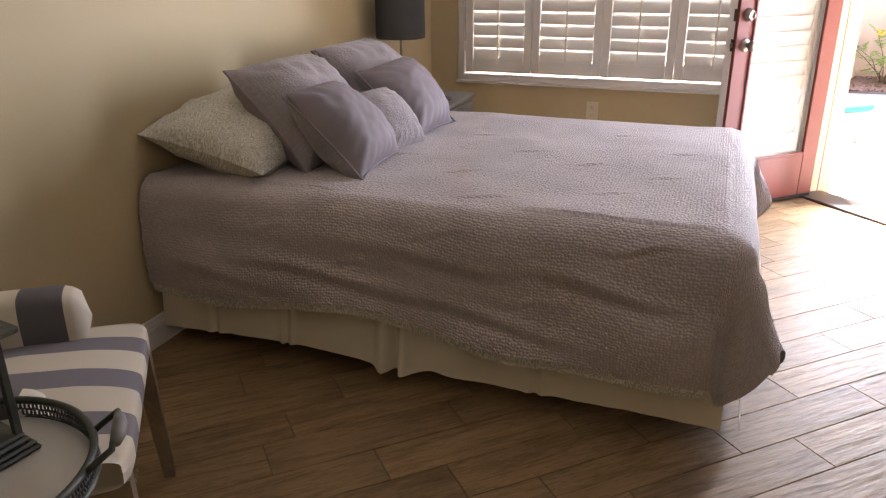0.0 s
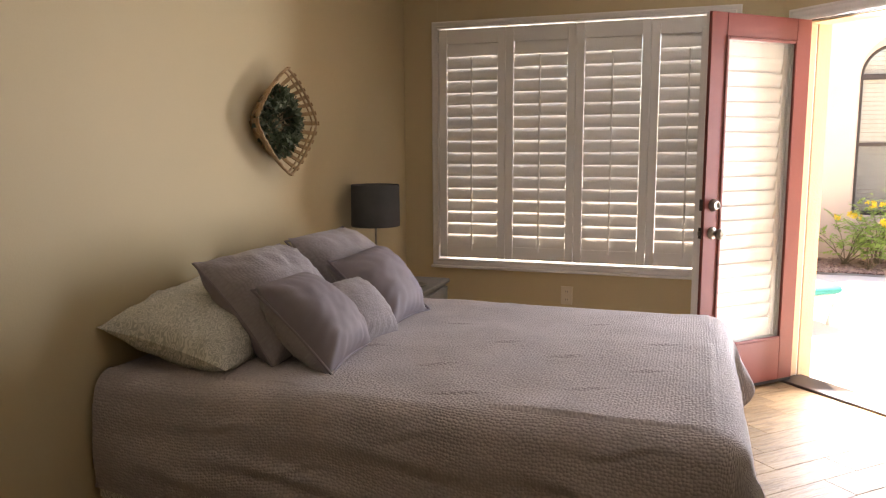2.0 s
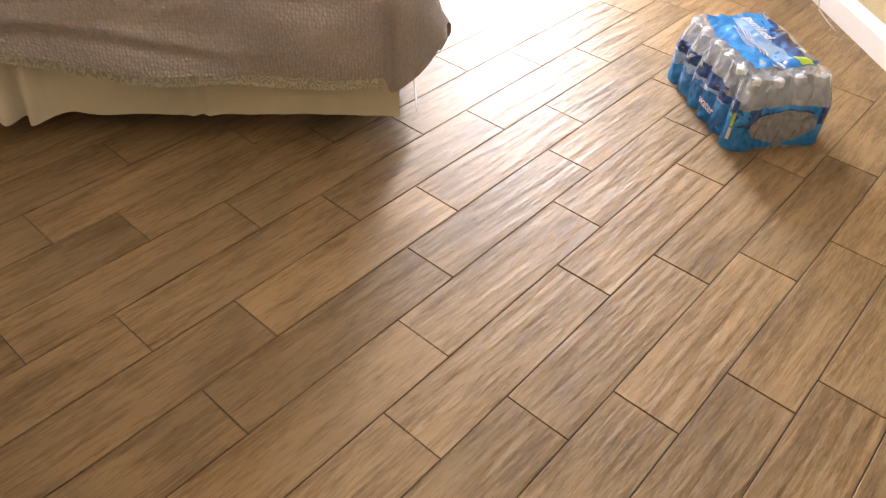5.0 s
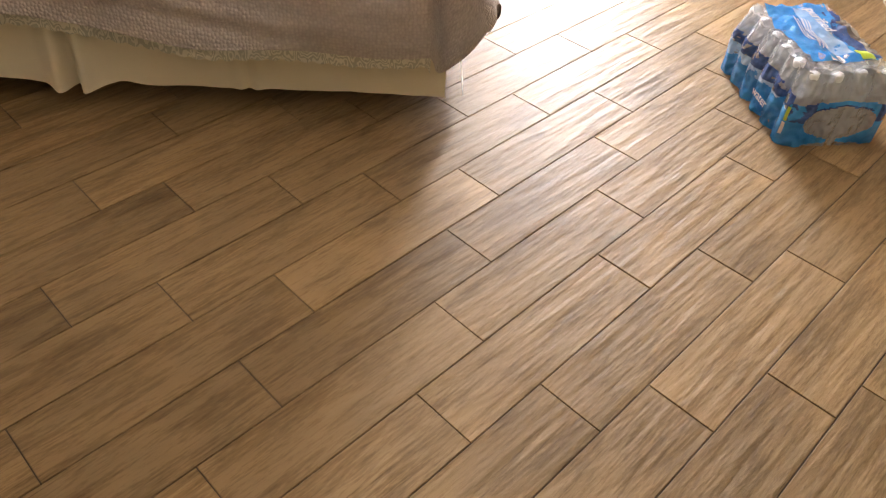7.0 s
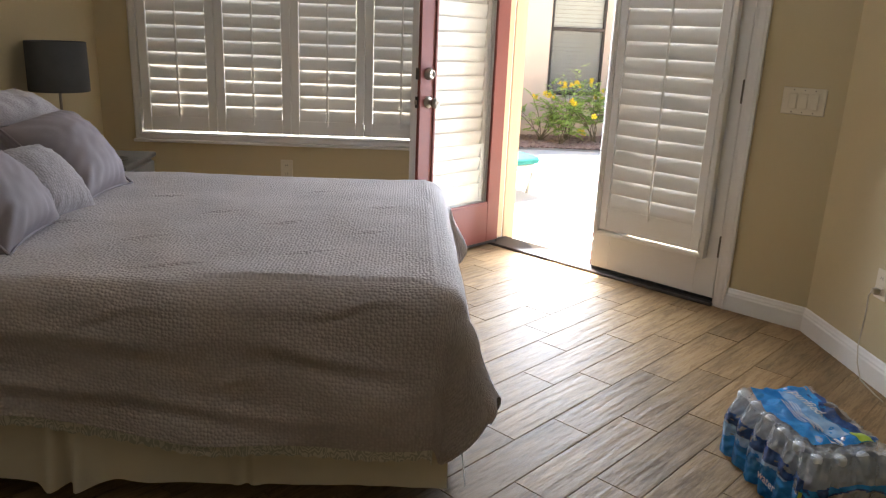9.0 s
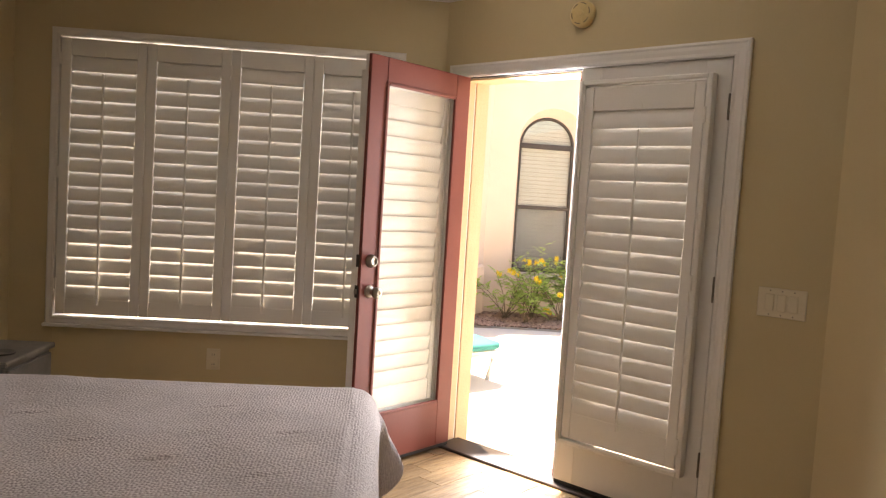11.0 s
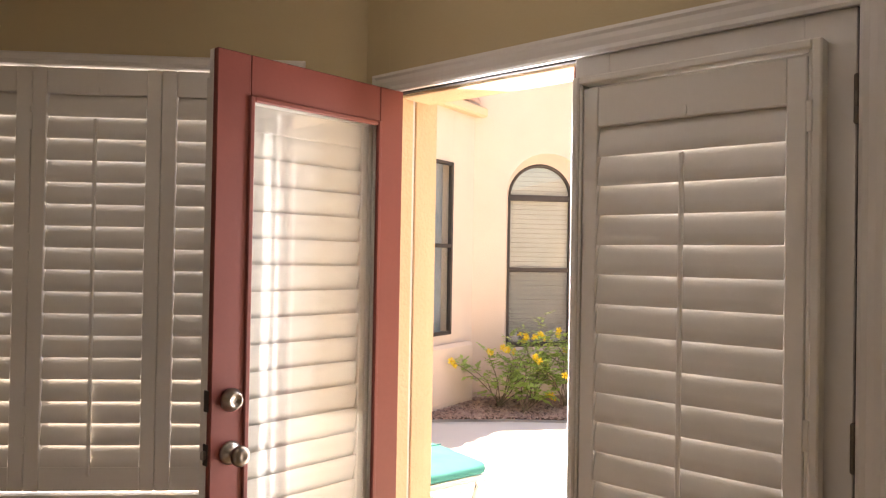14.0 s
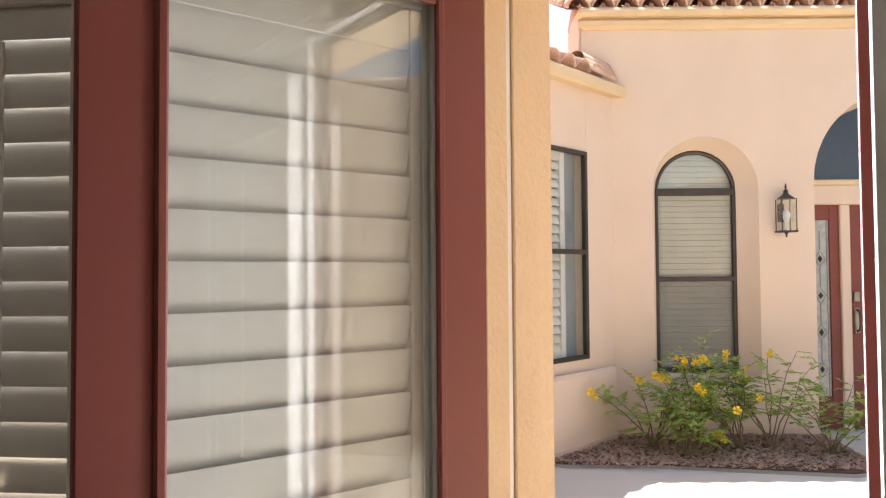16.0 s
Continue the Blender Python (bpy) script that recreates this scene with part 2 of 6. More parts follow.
LEAFG = leaf_mat("shrub_green_leaf", (0.20, 0.31, 0.075), (0.40, 0.52, 0.17))
STEM = mottled("brown_stem", (0.13, 0.09, 0.05), (0.2, 0.15, 0.09), 0.8, 20, 120, 0.3, 0.001)
PETAL = mottled("yellow_petal", (0.80, 0.52, 0.02), (0.85, 0.62, 0.05), 0.6, 20, 120, 0.1, 0.001)
MULCH = mottled("red_brown_bark", (0.27, 0.15, 0.115), (0.50, 0.35, 0.28), 0.95, 16, 120, 0.4, 0.002)
TERRA = mottled("terracotta", (0.50, 0.26, 0.18), (0.76, 0.55, 0.45), 0.85, 9, 90, 0.3, 0.002)
TURQ = mottled("turquoise_canvas", (0.012, 0.17, 0.155), (0.03, 0.23, 0.21), 0.85, 6, 300, 0.3, 0.001)
WICKER = mottled("white_wicker", (0.66, 0.65, 0.62), (0.74, 0.73, 0.70), 0.6, 20, 150, 0.4, 0.002)
GREYWOOD = mottled("weathered_leg_wood", (0.17, 0.125, 0.085), (0.30, 0.23, 0.16), 0.6, 16, 130, 0.3, 0.001)
STRIPE = stripe_mat("cream_and_grey_stripe", (0.62, 0.56, 0.46), (0.20, 0.185, 0.20), 0.145, 0.5, 1)
PEWTER = mottled("pewter_grey_metal", (0.045, 0.05, 0.042), (0.10, 0.108, 0.092), 0.45, 14, 120, 0.2, 0.001, 0.5)
TRAYTOP = mottled("cream_tray_enamel", (0.52, 0.48, 0.41), (0.58, 0.54, 0.46), 0.5, 3, 60, 0.05, 0.0005)


def milky(name, color, clear, rough=0.12):
    """Thin plastic: partly clear, partly white haze, with a gloss."""
    m, nt, b = mat(name, color, rough)
    tr = nd(nt, "ShaderNodeBsdfTransparent")
    mx = nt.nodes.new("ShaderNodeMixShader")
    mx.inputs[0].default_value = clear
    nt.links.new(b.outputs[0], mx.inputs[1])
    nt.links.new(tr.outputs[0], mx.inputs[2])
    nt.links.new(mx.outputs[0], nt.nodes["Material Output"].inputs["Surface"])
    bump(nt, b, noise_tex(nt, mapped(nt), 45, 4), 0.7, 0.006)
    return m


FILM = milky("clear_shrink_film", (0.70, 0.73, 0.77), 0.66)
SCREEN = milky("dark_mesh_screen", (0.12, 0.12, 0.12), 0.84, 0.8)
PET = milky("clear_bottle_plastic", (0.52, 0.56, 0.60), 0.55)
BLUEF = mottled("blue_printed_film", (0.005, 0.16, 0.50), (0.03, 0.30, 0.70), 0.18, 9, 60, 0.3, 0.002)
NAVYF = mottled("navy_printed_film", (0.008, 0.02, 0.10), (0.05, 0.14, 0.38), 0.2, 38, 60, 0.3, 0.002)
SKYF = mottled("pale_blue_printed_film", (0.12, 0.36, 0.70), (0.42, 0.60, 0.80), 0.25, 12, 60, 0.3, 0.002)
WHITEF = mottled("white_printed_film", (0.66, 0.68, 0.70), (0.74, 0.76, 0.78), 0.3, 12, 60, 0.2, 0.001)
GREENF = mottled("lime_printed_film", (0.30, 0.46, 0.04), (0.36, 0.52, 0.06), 0.3, 12, 60, 0.2, 0.001)
BLACKF = mottled("black_printed_film", (0.02, 0.018, 0.02), (0.04, 0.03, 0.03), 0.3, 12, 60, 0.2, 0.001)
CAPW = mottled("white_bottle_cap", (0.56, 0.58, 0.60), (0.64, 0.66, 0.68), 0.35, 6, 60, 0.02, 0.0005)
CORD = mottled("beige_cord", (0.50, 0.43, 0.32), (0.55, 0.48, 0.37), 0.5, 6, 60, 0.02, 0.0005)
LEAD = mottled("lead_came", (0.12, 0.12, 0.12), (0.2, 0.2, 0.2), 0.4, 12, 80, 0.1, 0.0005, 0.8)
BULB = mottled("frosted_bulb", (0.75, 0.74, 0.7), (0.8, 0.79, 0.75), 0.3, 5, 50, 0.0, 0.0005)


# ---- mesh helpers ----
class Mesh:
    def __init__(self):
        self.v, self.f, self.uv = [], [], None

    def add(self, vs, fs):
        n = len(self.v)
        self.v += [tuple(p) for p in vs]
        self.f += [tuple(i + n for i in q) for q in fs]
        return self

    def data(self, name, material, smooth=False):
        me = bpy.data.meshes.new(name)
        me.from_pydata(self.v, [], self.f)
        if self.uv:
            ly = me.uv_layers.new(name="UVMap")
            idx = np.zeros(len(me.loops), dtype=np.int32)
            me.loops.foreach_get("vertex_index", idx)
            ly.data.foreach_set("uv", np.array(self.uv, dtype=np.float32)[idx].ravel())
        me.materials.append(material)
        if smooth:
            me.polygons.foreach_set("use_smooth", [True] * len(me.polygons))
        me.update()
        return me


def cbox(lo, hi, c=0.003, m=None, me=None):
    """A box with chamfered edges."""
    me = me or Mesh()
    c = min(c, min(abs(h - l) for l, h in zip(lo, hi)) * 0.45)
    vs, idx = [], {}
    for sx in (0, 1):
        for sy in (0, 1):
            for sz in (0, 1):
                s = (sx, sy, sz)
                for ax in range(3):
                    p = []
                    for k in range(3):
                        e = hi[k] if s[k] else lo[k]
                        p.append(e if k == ax else e + (-c if s[k] else c))
                    idx[(s, ax)] = len(vs)
                    vs.append(p)
    fs = []
    for ax in range(3):
        o1, o2 = (ax + 1) % 3, (ax + 2) % 3
        for sd in (0, 1):
            q = []
            for a, b in ((0, 0), (1, 0), (1, 1), (0, 1)):
                s = [0, 0, 0]
                s[ax], s[o1], s[o2] = sd, a, b
                q.append(idx[(tuple(s), ax)])
            fs.append(q if sd else q[::-1])
    for ax in range(3):
        o1, o2 = (ax + 1) % 3, (ax + 2) % 3
        for a in (0, 1):
            for b in (0, 1):
                s0, s1 = [0, 0, 0], [0, 0, 0]
                s0[ax], s1[ax] = 0, 1
                s0[o1] = s1[o1] = a
                s0[o2] = s1[o2] = b
                q = [idx[(tuple(s0), o1)], idx[(tuple(s1), o1)], idx[(tuple(s1), o2)], idx[(tuple(s0), o2)]]
                fs.append(q if a != b else q[::-1])
    for sx in (0, 1):
        for sy in (0, 1):
            for sz in (0, 1):
                s = (sx, sy, sz)
                q = [idx[(s, 0)], idx[(s, 1)], idx[(s, 2)]]
                fs.append(q if (sx + sy + sz) % 2 else q[::-1])
    if m is not None:
        vs = [m @ Vector(p) for p in vs]
    return me.add(vs, fs)


def lathe(profile, seg=24, m=None, me=None, cap=True):
    """Turn (radius, z) points about z."""
    me = me or Mesh()
    vs, fs = [], []
    for r, z in profile:
        for i in range(seg):
            a = 2 * math.pi * i / seg
            vs.append(Vector((r * math.cos(a), r * math.sin(a), z)))
    for j in range(len(profile) - 1):
        for i in range(seg):
            k = (i + 1) % seg
            fs.append((j * seg + i, j * seg + k, (j + 1) * seg + k, (j + 1) * seg + i))
    if cap:
        fs.append(tuple(range(seg))[::-1])
        fs.append(tuple((len(profile) - 1) * seg + i for i in range(seg)))
    if m is not None:
        vs = [m @ p for p in vs]
    return me.add(vs, fs)


def tube(pts, r, seg=8, me=None, closed=False, flat=1.0):
    """A round bar along points; r is a number or one per point."""
    me = me or Mesh()
    pts = [Vector(p) for p in pts]
    n = len(pts)
    vs, fs = [], []
    up = Vector((0, 0, 1))
    for i, p in enumerate(pts):
        a = pts[(i - 1) % n] if closed or i else p
        b = pts[(i + 1) % n] if closed or i < n - 1 else p
        d = (b - a).normalized()
        x = d.cross(up)
        if x.length < 0.05:
            x = d.cross(Vector((0, 1, 0)))
        x.normalize()
        y = x.cross(d)
        rr = r[i] if isinstance(r, (list, tuple)) else r
        for k in range(seg):
            t = 2 * math.pi * k / seg
            vs.append(p + x * rr * math.cos(t) + y * rr * flat * math.sin(t))
    for i in range(n if closed else n - 1):
        j = (i + 1) % n
        for k in range(seg):
            l = (k + 1) % seg
            fs.append((i * seg + k, i * seg + l, j * seg + l, j * seg + k))
    if not closed:
        fs.append(tuple(range(seg))[::-1])
        fs.append(tuple((n - 1) * seg + k for k in range(seg)))
    return me.add(vs, fs)


def extrude(outline, a, b, place, me=None):
    """A flat outline (list of 2D points) pushed from a to b; place(u, v, w) gives the 3D point."""
    me = me or Mesh()
    n = len(outline)
    vs = [place(u, v, a) for u, v in outline] + [place(u, v, b) for u, v in outline]
    fs = [tuple(range(n))[::-1], tuple(range(n, 2 * n))]
    fs += [(i, (i + 1) % n, n + (i + 1) % n, n + i) for i in range(n)]
    return me.add(vs, fs)


def sweep(path, profile, closed=False, me=None):
    """A profile of (inward, z) points run along a level path with mitred corners; the inside lies to the right of the path."""
    me = me or Mesh()
    n, k = len(path), len(profile)
    P = [Vector((p[0], p[1])) for p in path]
    vs, fs = [], []
    for i in range(n):
        ns = []
        if closed or i > 0:
            d = (P[i] - P[i - 1]).normalized()
            ns.append(Vector((d.y, -d.x)))
        if closed or i < n - 1:
            d = (P[(i + 1) % n] - P[i]).normalized()
            ns.append(Vector((d.y, -d.x)))
        nn = sum(ns, Vector((0, 0)))
        nn = nn / nn.length
        nn = nn / max(0.2, nn.dot(ns[0]))
        for o, z in profile:
            vs.append((P[i].x + nn.x * o, P[i].y + nn.y * o, z))
    for i in range(n if closed else n - 1):
        j = (i + 1) % n
        for a in range(k):
            b = (a + 1) % k
            fs.append((i * k + a, j * k + a, j * k + b, i * k + b))
    if not closed:
        fs.append(tuple(range(k)))
        fs.append(tuple((n - 1) * k + a for a in range(k))[::-1])
    return me.add(vs, fs)


def sheet(fn, nu, nv, me=None, uv=None):
    """A grid surface fn(i/nu, j/nv)."""
    me = me or Mesh()
    vs = [fn(i / nu, j / nv) for i in range(nu + 1) for j in range(nv + 1)]
    fs = [(i * (nv + 1) + j, (i + 1) * (nv + 1) + j, (i + 1) * (nv + 1) + j + 1, i * (nv + 1) + j + 1) for i in range(nu) for j in range(nv)]
    if uv:
        me.uv = (me.uv or []) + [uv(i / nu, j / nv) for i in range(nu + 1) for j in range(nv + 1)]
    return me.add(vs, fs)


def part(name, me, material, parent=None, label="", smooth=False, m=None):
    ob = new(name, me if isinstance(me, bpy.types.Mesh) else me.data(name, material, smooth))
    if parent is not None:
        ob.parent = parent
    if m is not None:
        ob.matrix_basis = m
    return tagged(ob, label)


def thing(name, m, label, category, group="", kind=""):
    ob = new(name)
    ob.empty_display_size = 0.1
    ob.matrix_basis = m
    return tagged(ob, label, category, group, kind)


def auto_smooth(me, angle=35):
    """Smooth shading of a mesh that keeps hard edges."""
    bm = bmesh.new()
    bm.from_mesh(me)
    for f in bm.faces:
        f.smooth = True
    for e in bm.edges:
        e.smooth = len(e.link_faces) == 2 and e.calc_face_angle(0) < radians(angle)
    bm.to_mesh(me)
    bm.free()
    return me


# ---- the room's plan ----
XL, XR, YB, ZC = -0.2, 3.515, -6.6, 2.575
C1, C2 = (2.09, 0.0), (3.515, -1.455)
ROOM = [(XL, YB), (XL, 0.0), C1, C2, (XR, YB)]
WT = 0.24
dw_len = math.hypot(C2[0] - C1[0], C2[1] - C1[1])
dw_ang = math.degrees(math.atan2(C2[1] - C1[1], C2[0] - C1[0]))
DW = pose(C1[0], C1[1], 0, 0, 0, dw_ang)      # door wall: x along it, y outwards
HX0, HX1, HTOP = 0.118, 1.602, 2.045          # door opening
WX0, WX1, WZ0, WZ1 = 0.035, 1.835, 0.605, 2.12  # window opening

wall_left = part("wall_left", cbox((XL - 0.16, YB - 0.16, -0.12), (XL, WT, ZC + 0.1), 0.001), WALL)
tagged(wall_left, "tan painted bedroom wall behind the bed", "wall", kind="structure")
me = Mesh()
for lo, hi in (((XL, 0, -0.12), (WX0, WT, ZC + 0.1)), ((WX1, 0, -0.12), (C1[0] + 0.09, WT, ZC + 0.1)),
               ((WX0, 0, -0.12), (WX1, WT, WZ0)), ((WX0, 0, WZ1), (WX1, WT, ZC + 0.1))):
    cbox(lo, hi, 0.0005, me=me)
tagged(part("wall_window", me, WALL), "tan painted wall round the shuttered window", "wall", kind="structure")
me = Mesh()
for lo, hi in (((0, 0, -0.12), (HX0, 0.12, ZC + 0.1)), ((HX1, 0, -0.12), (dw_len + 0.05, 0.12, ZC + 0.1)), ((HX0, 0, HTOP), (HX1, 0.12, ZC + 0.1))):
    cbox(lo, hi, 0.0005, m=DW, me=me)
tagged(part("wall_door", me, WALL), "tan painted angled wall round the patio doors", "wall", kind="structure")
me = Mesh()
for lo, hi in (((-0.1, 0.122, -0.3), (HX0 - 0.006, 0.27, 3.0)), ((HX1 + 0.006, 0.122, -0.3), (dw_len + 0.2, 0.27, 3.0)), ((HX0 - 0.006, 0.122, HTOP + 0.02), (HX1 + 0.006, 0.27, 3.0))):
    cbox(lo, hi, 0.012, m=DW, me=me)
tagged(part("outer_wall_door", me, STUCCO_Y), "yellow stucco outer wall at the patio doors", "wall", kind="structure")
tagged(part("wall_right", cbox((XR, YB - 0.16, -0.12), (XR + 0.16, C2[1] + 0.1, ZC + 0.1), 0.001), WALL), "tan painted bedroom wall with an outlet", "wall", kind="structure")
tagged(part("wall_back", cbox((XL, YB - 0.16, -0.12), (XR, YB, ZC + 0.1), 0.001), WALL), "plain tan painted wall", "wall", kind="structure")


def clip_poly(poly, region):
    """Cut a convex polygon by a convex region given clockwise."""
    out = poly
    n = len(region)
    for i in range(n):
        a, b = Vector(region[i]), Vector(region[(i + 1) % n])
        d = b - a
        src, out = out, []
        side = [d.x * (p[1] - a.y) - d.y * (p[0] - a.x) for p in src]
        for j in range(len(src)):
            k = (j + 1) % len(src)
            if side[j] <= 0:
                out.append(src[j])
            if side[j] * side[k] < 0:
                f = side[j] / (side[j] - side[k])
                out.append((src[j][0] + (src[k][0] - src[j][0]) * f, src[j][1] + (src[k][1] - src[j][1]) * f))
        if len(out) < 3:
            return []
    return out


tagged(part("ceiling", extrude([(XL - 0.1, YB - 0.1), (XR + 0.1, YB - 0.1), (XR + 0.1, C2[1]), (C1[0] + 0.1, 0.1), (XL - 0.1, 0.1)], ZC, ZC + 0.12, lambda u, v, w: (u, v, w)), CEIL),
       "white textured painted ceiling", "ceiling", kind="structure")
cp = [(0, -0.125), (0.012, -0.125), (0.016, -0.108), (0.028, -0.1), (0.05, -0.075), (0.068, -0.046), (0.084, -0.034), (0.09, -0.02), (0.104, -0.016), (0.108, 0.0), (0, 0.0)]
crown = part("crown_moulding", sweep(ROOM, [(o, ZC + z) for o, z in cp], True), TRIM)
tagged(crown, "white crown moulding with stepped profile", "moulding", kind="structure")
bp = [(0, 0), (0.016, 0), (0.016, 0.075), (0.013, 0.083), (0.013, 0.09), (0.009, 0.098), (0.006, 0.108), (0, 0.112)]
tagged(part("baseboard", sweep([(XL, YB), (XL, 0.0), (C1[0] + 0.0, 0.0)], bp), TRIM), "white baseboard with moulded top edge", "baseboard", kind="structure")
p_cas = DW @ Vector((1.666, 0, 0))
tagged(part("baseboard", sweep([(p_cas.x, p_cas.y), C2, (XR, YB)], bp), TRIM), "white baseboard with moulded top edge", "baseboard", kind="structure")

# ---- door casing, jamb, threshold ----
door_frame = thing("door_frame", DW, "white moulded casing and jamb of double patio doors", "door frame", kind="structure")
prof = [(0.0, 0.0), (0.0, -0.012), (0.008, -0.016), (0.02, -0.014), (0.036, -0.017), (0.05, -0.017), (0.058, -0.022), (0.068, -0.02), (0.068, 0.0)]


def casing(x0, x1, top, parent, name="casing"):
    """Side and head trim, mitred; outer edge at x0, x1 and top."""
    me = Mesh()
    vs, k = [], len(prof)
    for cx, cz, sx, sz in ((x0, 0.0, 1, 0), (x0, top, 1, -1), (x1, top, -1, -1), (x1, 0.0, -1, 0)):
        for o, y in prof:
            oo = 0.068 - o
            vs.append((cx + sx * oo, y, cz + sz * oo))
    fs = []
    for i in range(3):
        for a in range(k):
            b = (a + 1) % k
            fs.append((i * k + a, i * k + b, (i + 1) * k + b, (i + 1) * k + a))
    me.add(vs, fs)
    return part(name, me, TRIM, parent)


casing(0.05, 1.666, 2.1, door_frame)
for x0, x1 in ((HX0 - 0.004, HX0 + 0.006), (HX1 - 0.006, HX1 + 0.004)):
    part("jamb", cbox((x0, -0.004, 0), (x1, 0.128, HTOP), 0.002), TRIM, door_frame)
part("head_jamb", cbox((HX0, -0.004, HTOP - 0.008), (HX1, 0.128, HTOP + 0.004), 0.002), TRIM, door_frame)
stop_l = part("door_stop", cbox((HX0 + 0.006, 0.05, 0.02), (HX0 + 0.014, 0.11, HTOP - 0.01), 0.002), STUCCO_Y, door_frame, "yellow painted stop")
part("outer_jamb", cbox((HX0 - 0.003, 0.128, 0), (HX0 + 0.012, 0.2, HTOP), 0.003), STUCCO_Y, door_frame, "yellow painted outer jamb")
part("outer_head", cbox((HX0 + 0.012, 0.05, HTOP - 0.022), (HX1, 0.2, HTOP - 0.0085), 0.003), STUCCO_Y, door_frame, "yellow painted outer head")
part("seal_gap_strip", cbox((HX0 + 0.006, 0.044, 0.02), (HX0 + 0.012, 0.05, HTOP - 0.01), 0.001), BLACKM, door_frame)
# shade of the gaps beside and above the closed leaf, coloured in black
part("seal_gap_strip", cbox((HX1 - 0.012, 0.012, 0.02), (HX1 - 0.0062, 0.04, HTOP - 0.01), 0.001), BLACKM, door_frame, "black strip standing for the shaded gap")
part("seal_gap_strip", cbox((HX0 + 0.02, 0.02, HTOP - 0.014), (HX1 - 0.012, 0.04, HTOP - 0.0082), 0.001), BLACKM, door_frame, "black strip standing for the shaded gap")
part("threshold", cbox((HX0, -0.035, -0.02), (HX1, 0.16, 0.014), 0.004), BRONZE, door_frame, "dark bronze threshold")
for i in range(13):
    part("screw", lathe([(0.0035, 0), (0.0035, 0.0015), (0.001, 0.002)], 8, pose(HX0 + 0.012, 0.075, 0.12 + i * 0.155, 0, 90, 0)), STEEL, door_frame)


# ---- shutters ----
def louver(w, chord, thick):
    me = Mesh()
    out = [(-0.5 * chord, 0), (-0.38 * chord, 0.4 * thick), (-0.15 * chord, 0.5 * thick), (0.15 * chord, 0.5 * thick), (0.38 * chord, 0.4 * thick),
           (0.5 * chord, 0), (0.38 * chord, -0.4 * thick), (0.15 * chord, -0.5 * thick), (-0.15 * chord, -0.5 * thick), (-0.38 * chord, -0.4 * thick)]
    return extrude(out, -w / 2, w / 2, lambda u, v, q: (q, v, u), me)


LOUVERS = {}


def shutter_panel(parent, x0, x1, z0, z1, stile, bot, top, pitch, chord, tilt, y=0.0, rodside=-1):
    """A louvred panel in the plane y, facing -y: stiles, rails, slats and a tilt rod as parts of parent."""
    d = 0.013
    part("stile", cbox((x0, y - d, z0), (x0 + stile, y + d, z1), 0.003), SLAT, parent)
    part("stile", cbox((x1 - stile, y - d, z0), (x1, y + d, z1), 0.003), SLAT, parent)
    part("bottom_rail", cbox((x0 + stile, y - d + 0.002, z0), (x1 - stile, y + d - 0.002, z0 + bot), 0.003), SLAT, parent)
    part("top_rail", cbox((x0 + stile, y - d + 0.002, z1 - top), (x1 - stile, y + d - 0.002, z1), 0.003), SLAT, parent)
    w = x1 - x0 - 2 * stile - 0.004
    n = int(round((z1 - top - z0 - bot) / pitch))
    pitch = (z1 - top - z0 - bot) / n
    chord = pitch + 0.0075
    key = (round(w, 4), round(chord, 4))
    if key not in LOUVERS:
        LOUVERS[key] = auto_smooth(louver(w, chord, 0.011).data("louver", SLAT), 50)
    for i in range(n):
        part("louver", LOUVERS[key], SLAT, parent, m=pose((x0 + x1) / 2, y, z0 + bot + (i + 0.5) * pitch, tilt + random.uniform(-0.2, 0.2)))
    yr = y - chord / 2 * math.sin(radians(abs(tilt))) - 0.012
    part("tilt_rod", cbox(((x0 + x1) / 2 - 0.006, yr - 0.006, z0 + bot - 0.03), ((x0 + x1) / 2 + 0.006, yr + 0.005, z1 - top - pitch * 1.1), 0.003), SLAT, parent)
    part("rod_clip", extrude([(0.008 * math.cos(a), 0.008 * math.sin(a) + (0.012 if a < 3.1 else 0)) for a in [k * 0.5236 for k in range(12)]], y - d - 0.002, y - d + 0.004,
                             lambda u, v, q: ((x0 + x1) / 2 + u, q, z1 - top + 0.012 + v)), SLAT, parent)


window_1 = thing("window_1", pose(0, 0, 0), "white plantation shutters over a four-panel window", "window", kind="structure")
wc = [(0.0, 0.0), (0.0, -0.014), (0.008, -0.02), (0.028, -0.02), (0.034, -0.026), (0.044, -0.026), (0.05, 0.0)]
vs, fs, k = [], [], len(wc)
for cx, cz, sx, sz in ((-0.002, 0.571, 1, 1), (-0.002, 2.155, 1, -1), (1.87, 2.155, -1, -1), (1.87, 0.571, -1, 1)):
    for o, y in wc:
        vs.append((cx + sx * o, y, cz + sz * o))
for i in range(4):
    for a in range(k - 1):
        j = (i + 1) % 4
        fs.append((i * k + a, i * k + a + 1, j * k + a + 1, j * k + a))
part("window_frame", Mesh().add(vs, fs), TRIM, window_1)
part("window_sill", cbox((-0.012, -0.034, 0.556), (1.88, 0.0, 0.574), 0.005), TRIM, window_1)
for lo, hi in (((WX0, 0.0, WZ0), (WX0 + 0.006, WT, WZ1)), ((WX1 - 0.006, 0.0, WZ0), (WX1, WT, WZ1)), ((WX0, 0, WZ1 - 0.006), (WX1, WT, WZ1)), ((WX0, 0, WZ0), (WX1, WT, WZ0 + 0.006))):
    part("reveal", cbox(lo, hi, 0.001), TRIM, window_1)
pw = (1.818 - 0.052) / 4
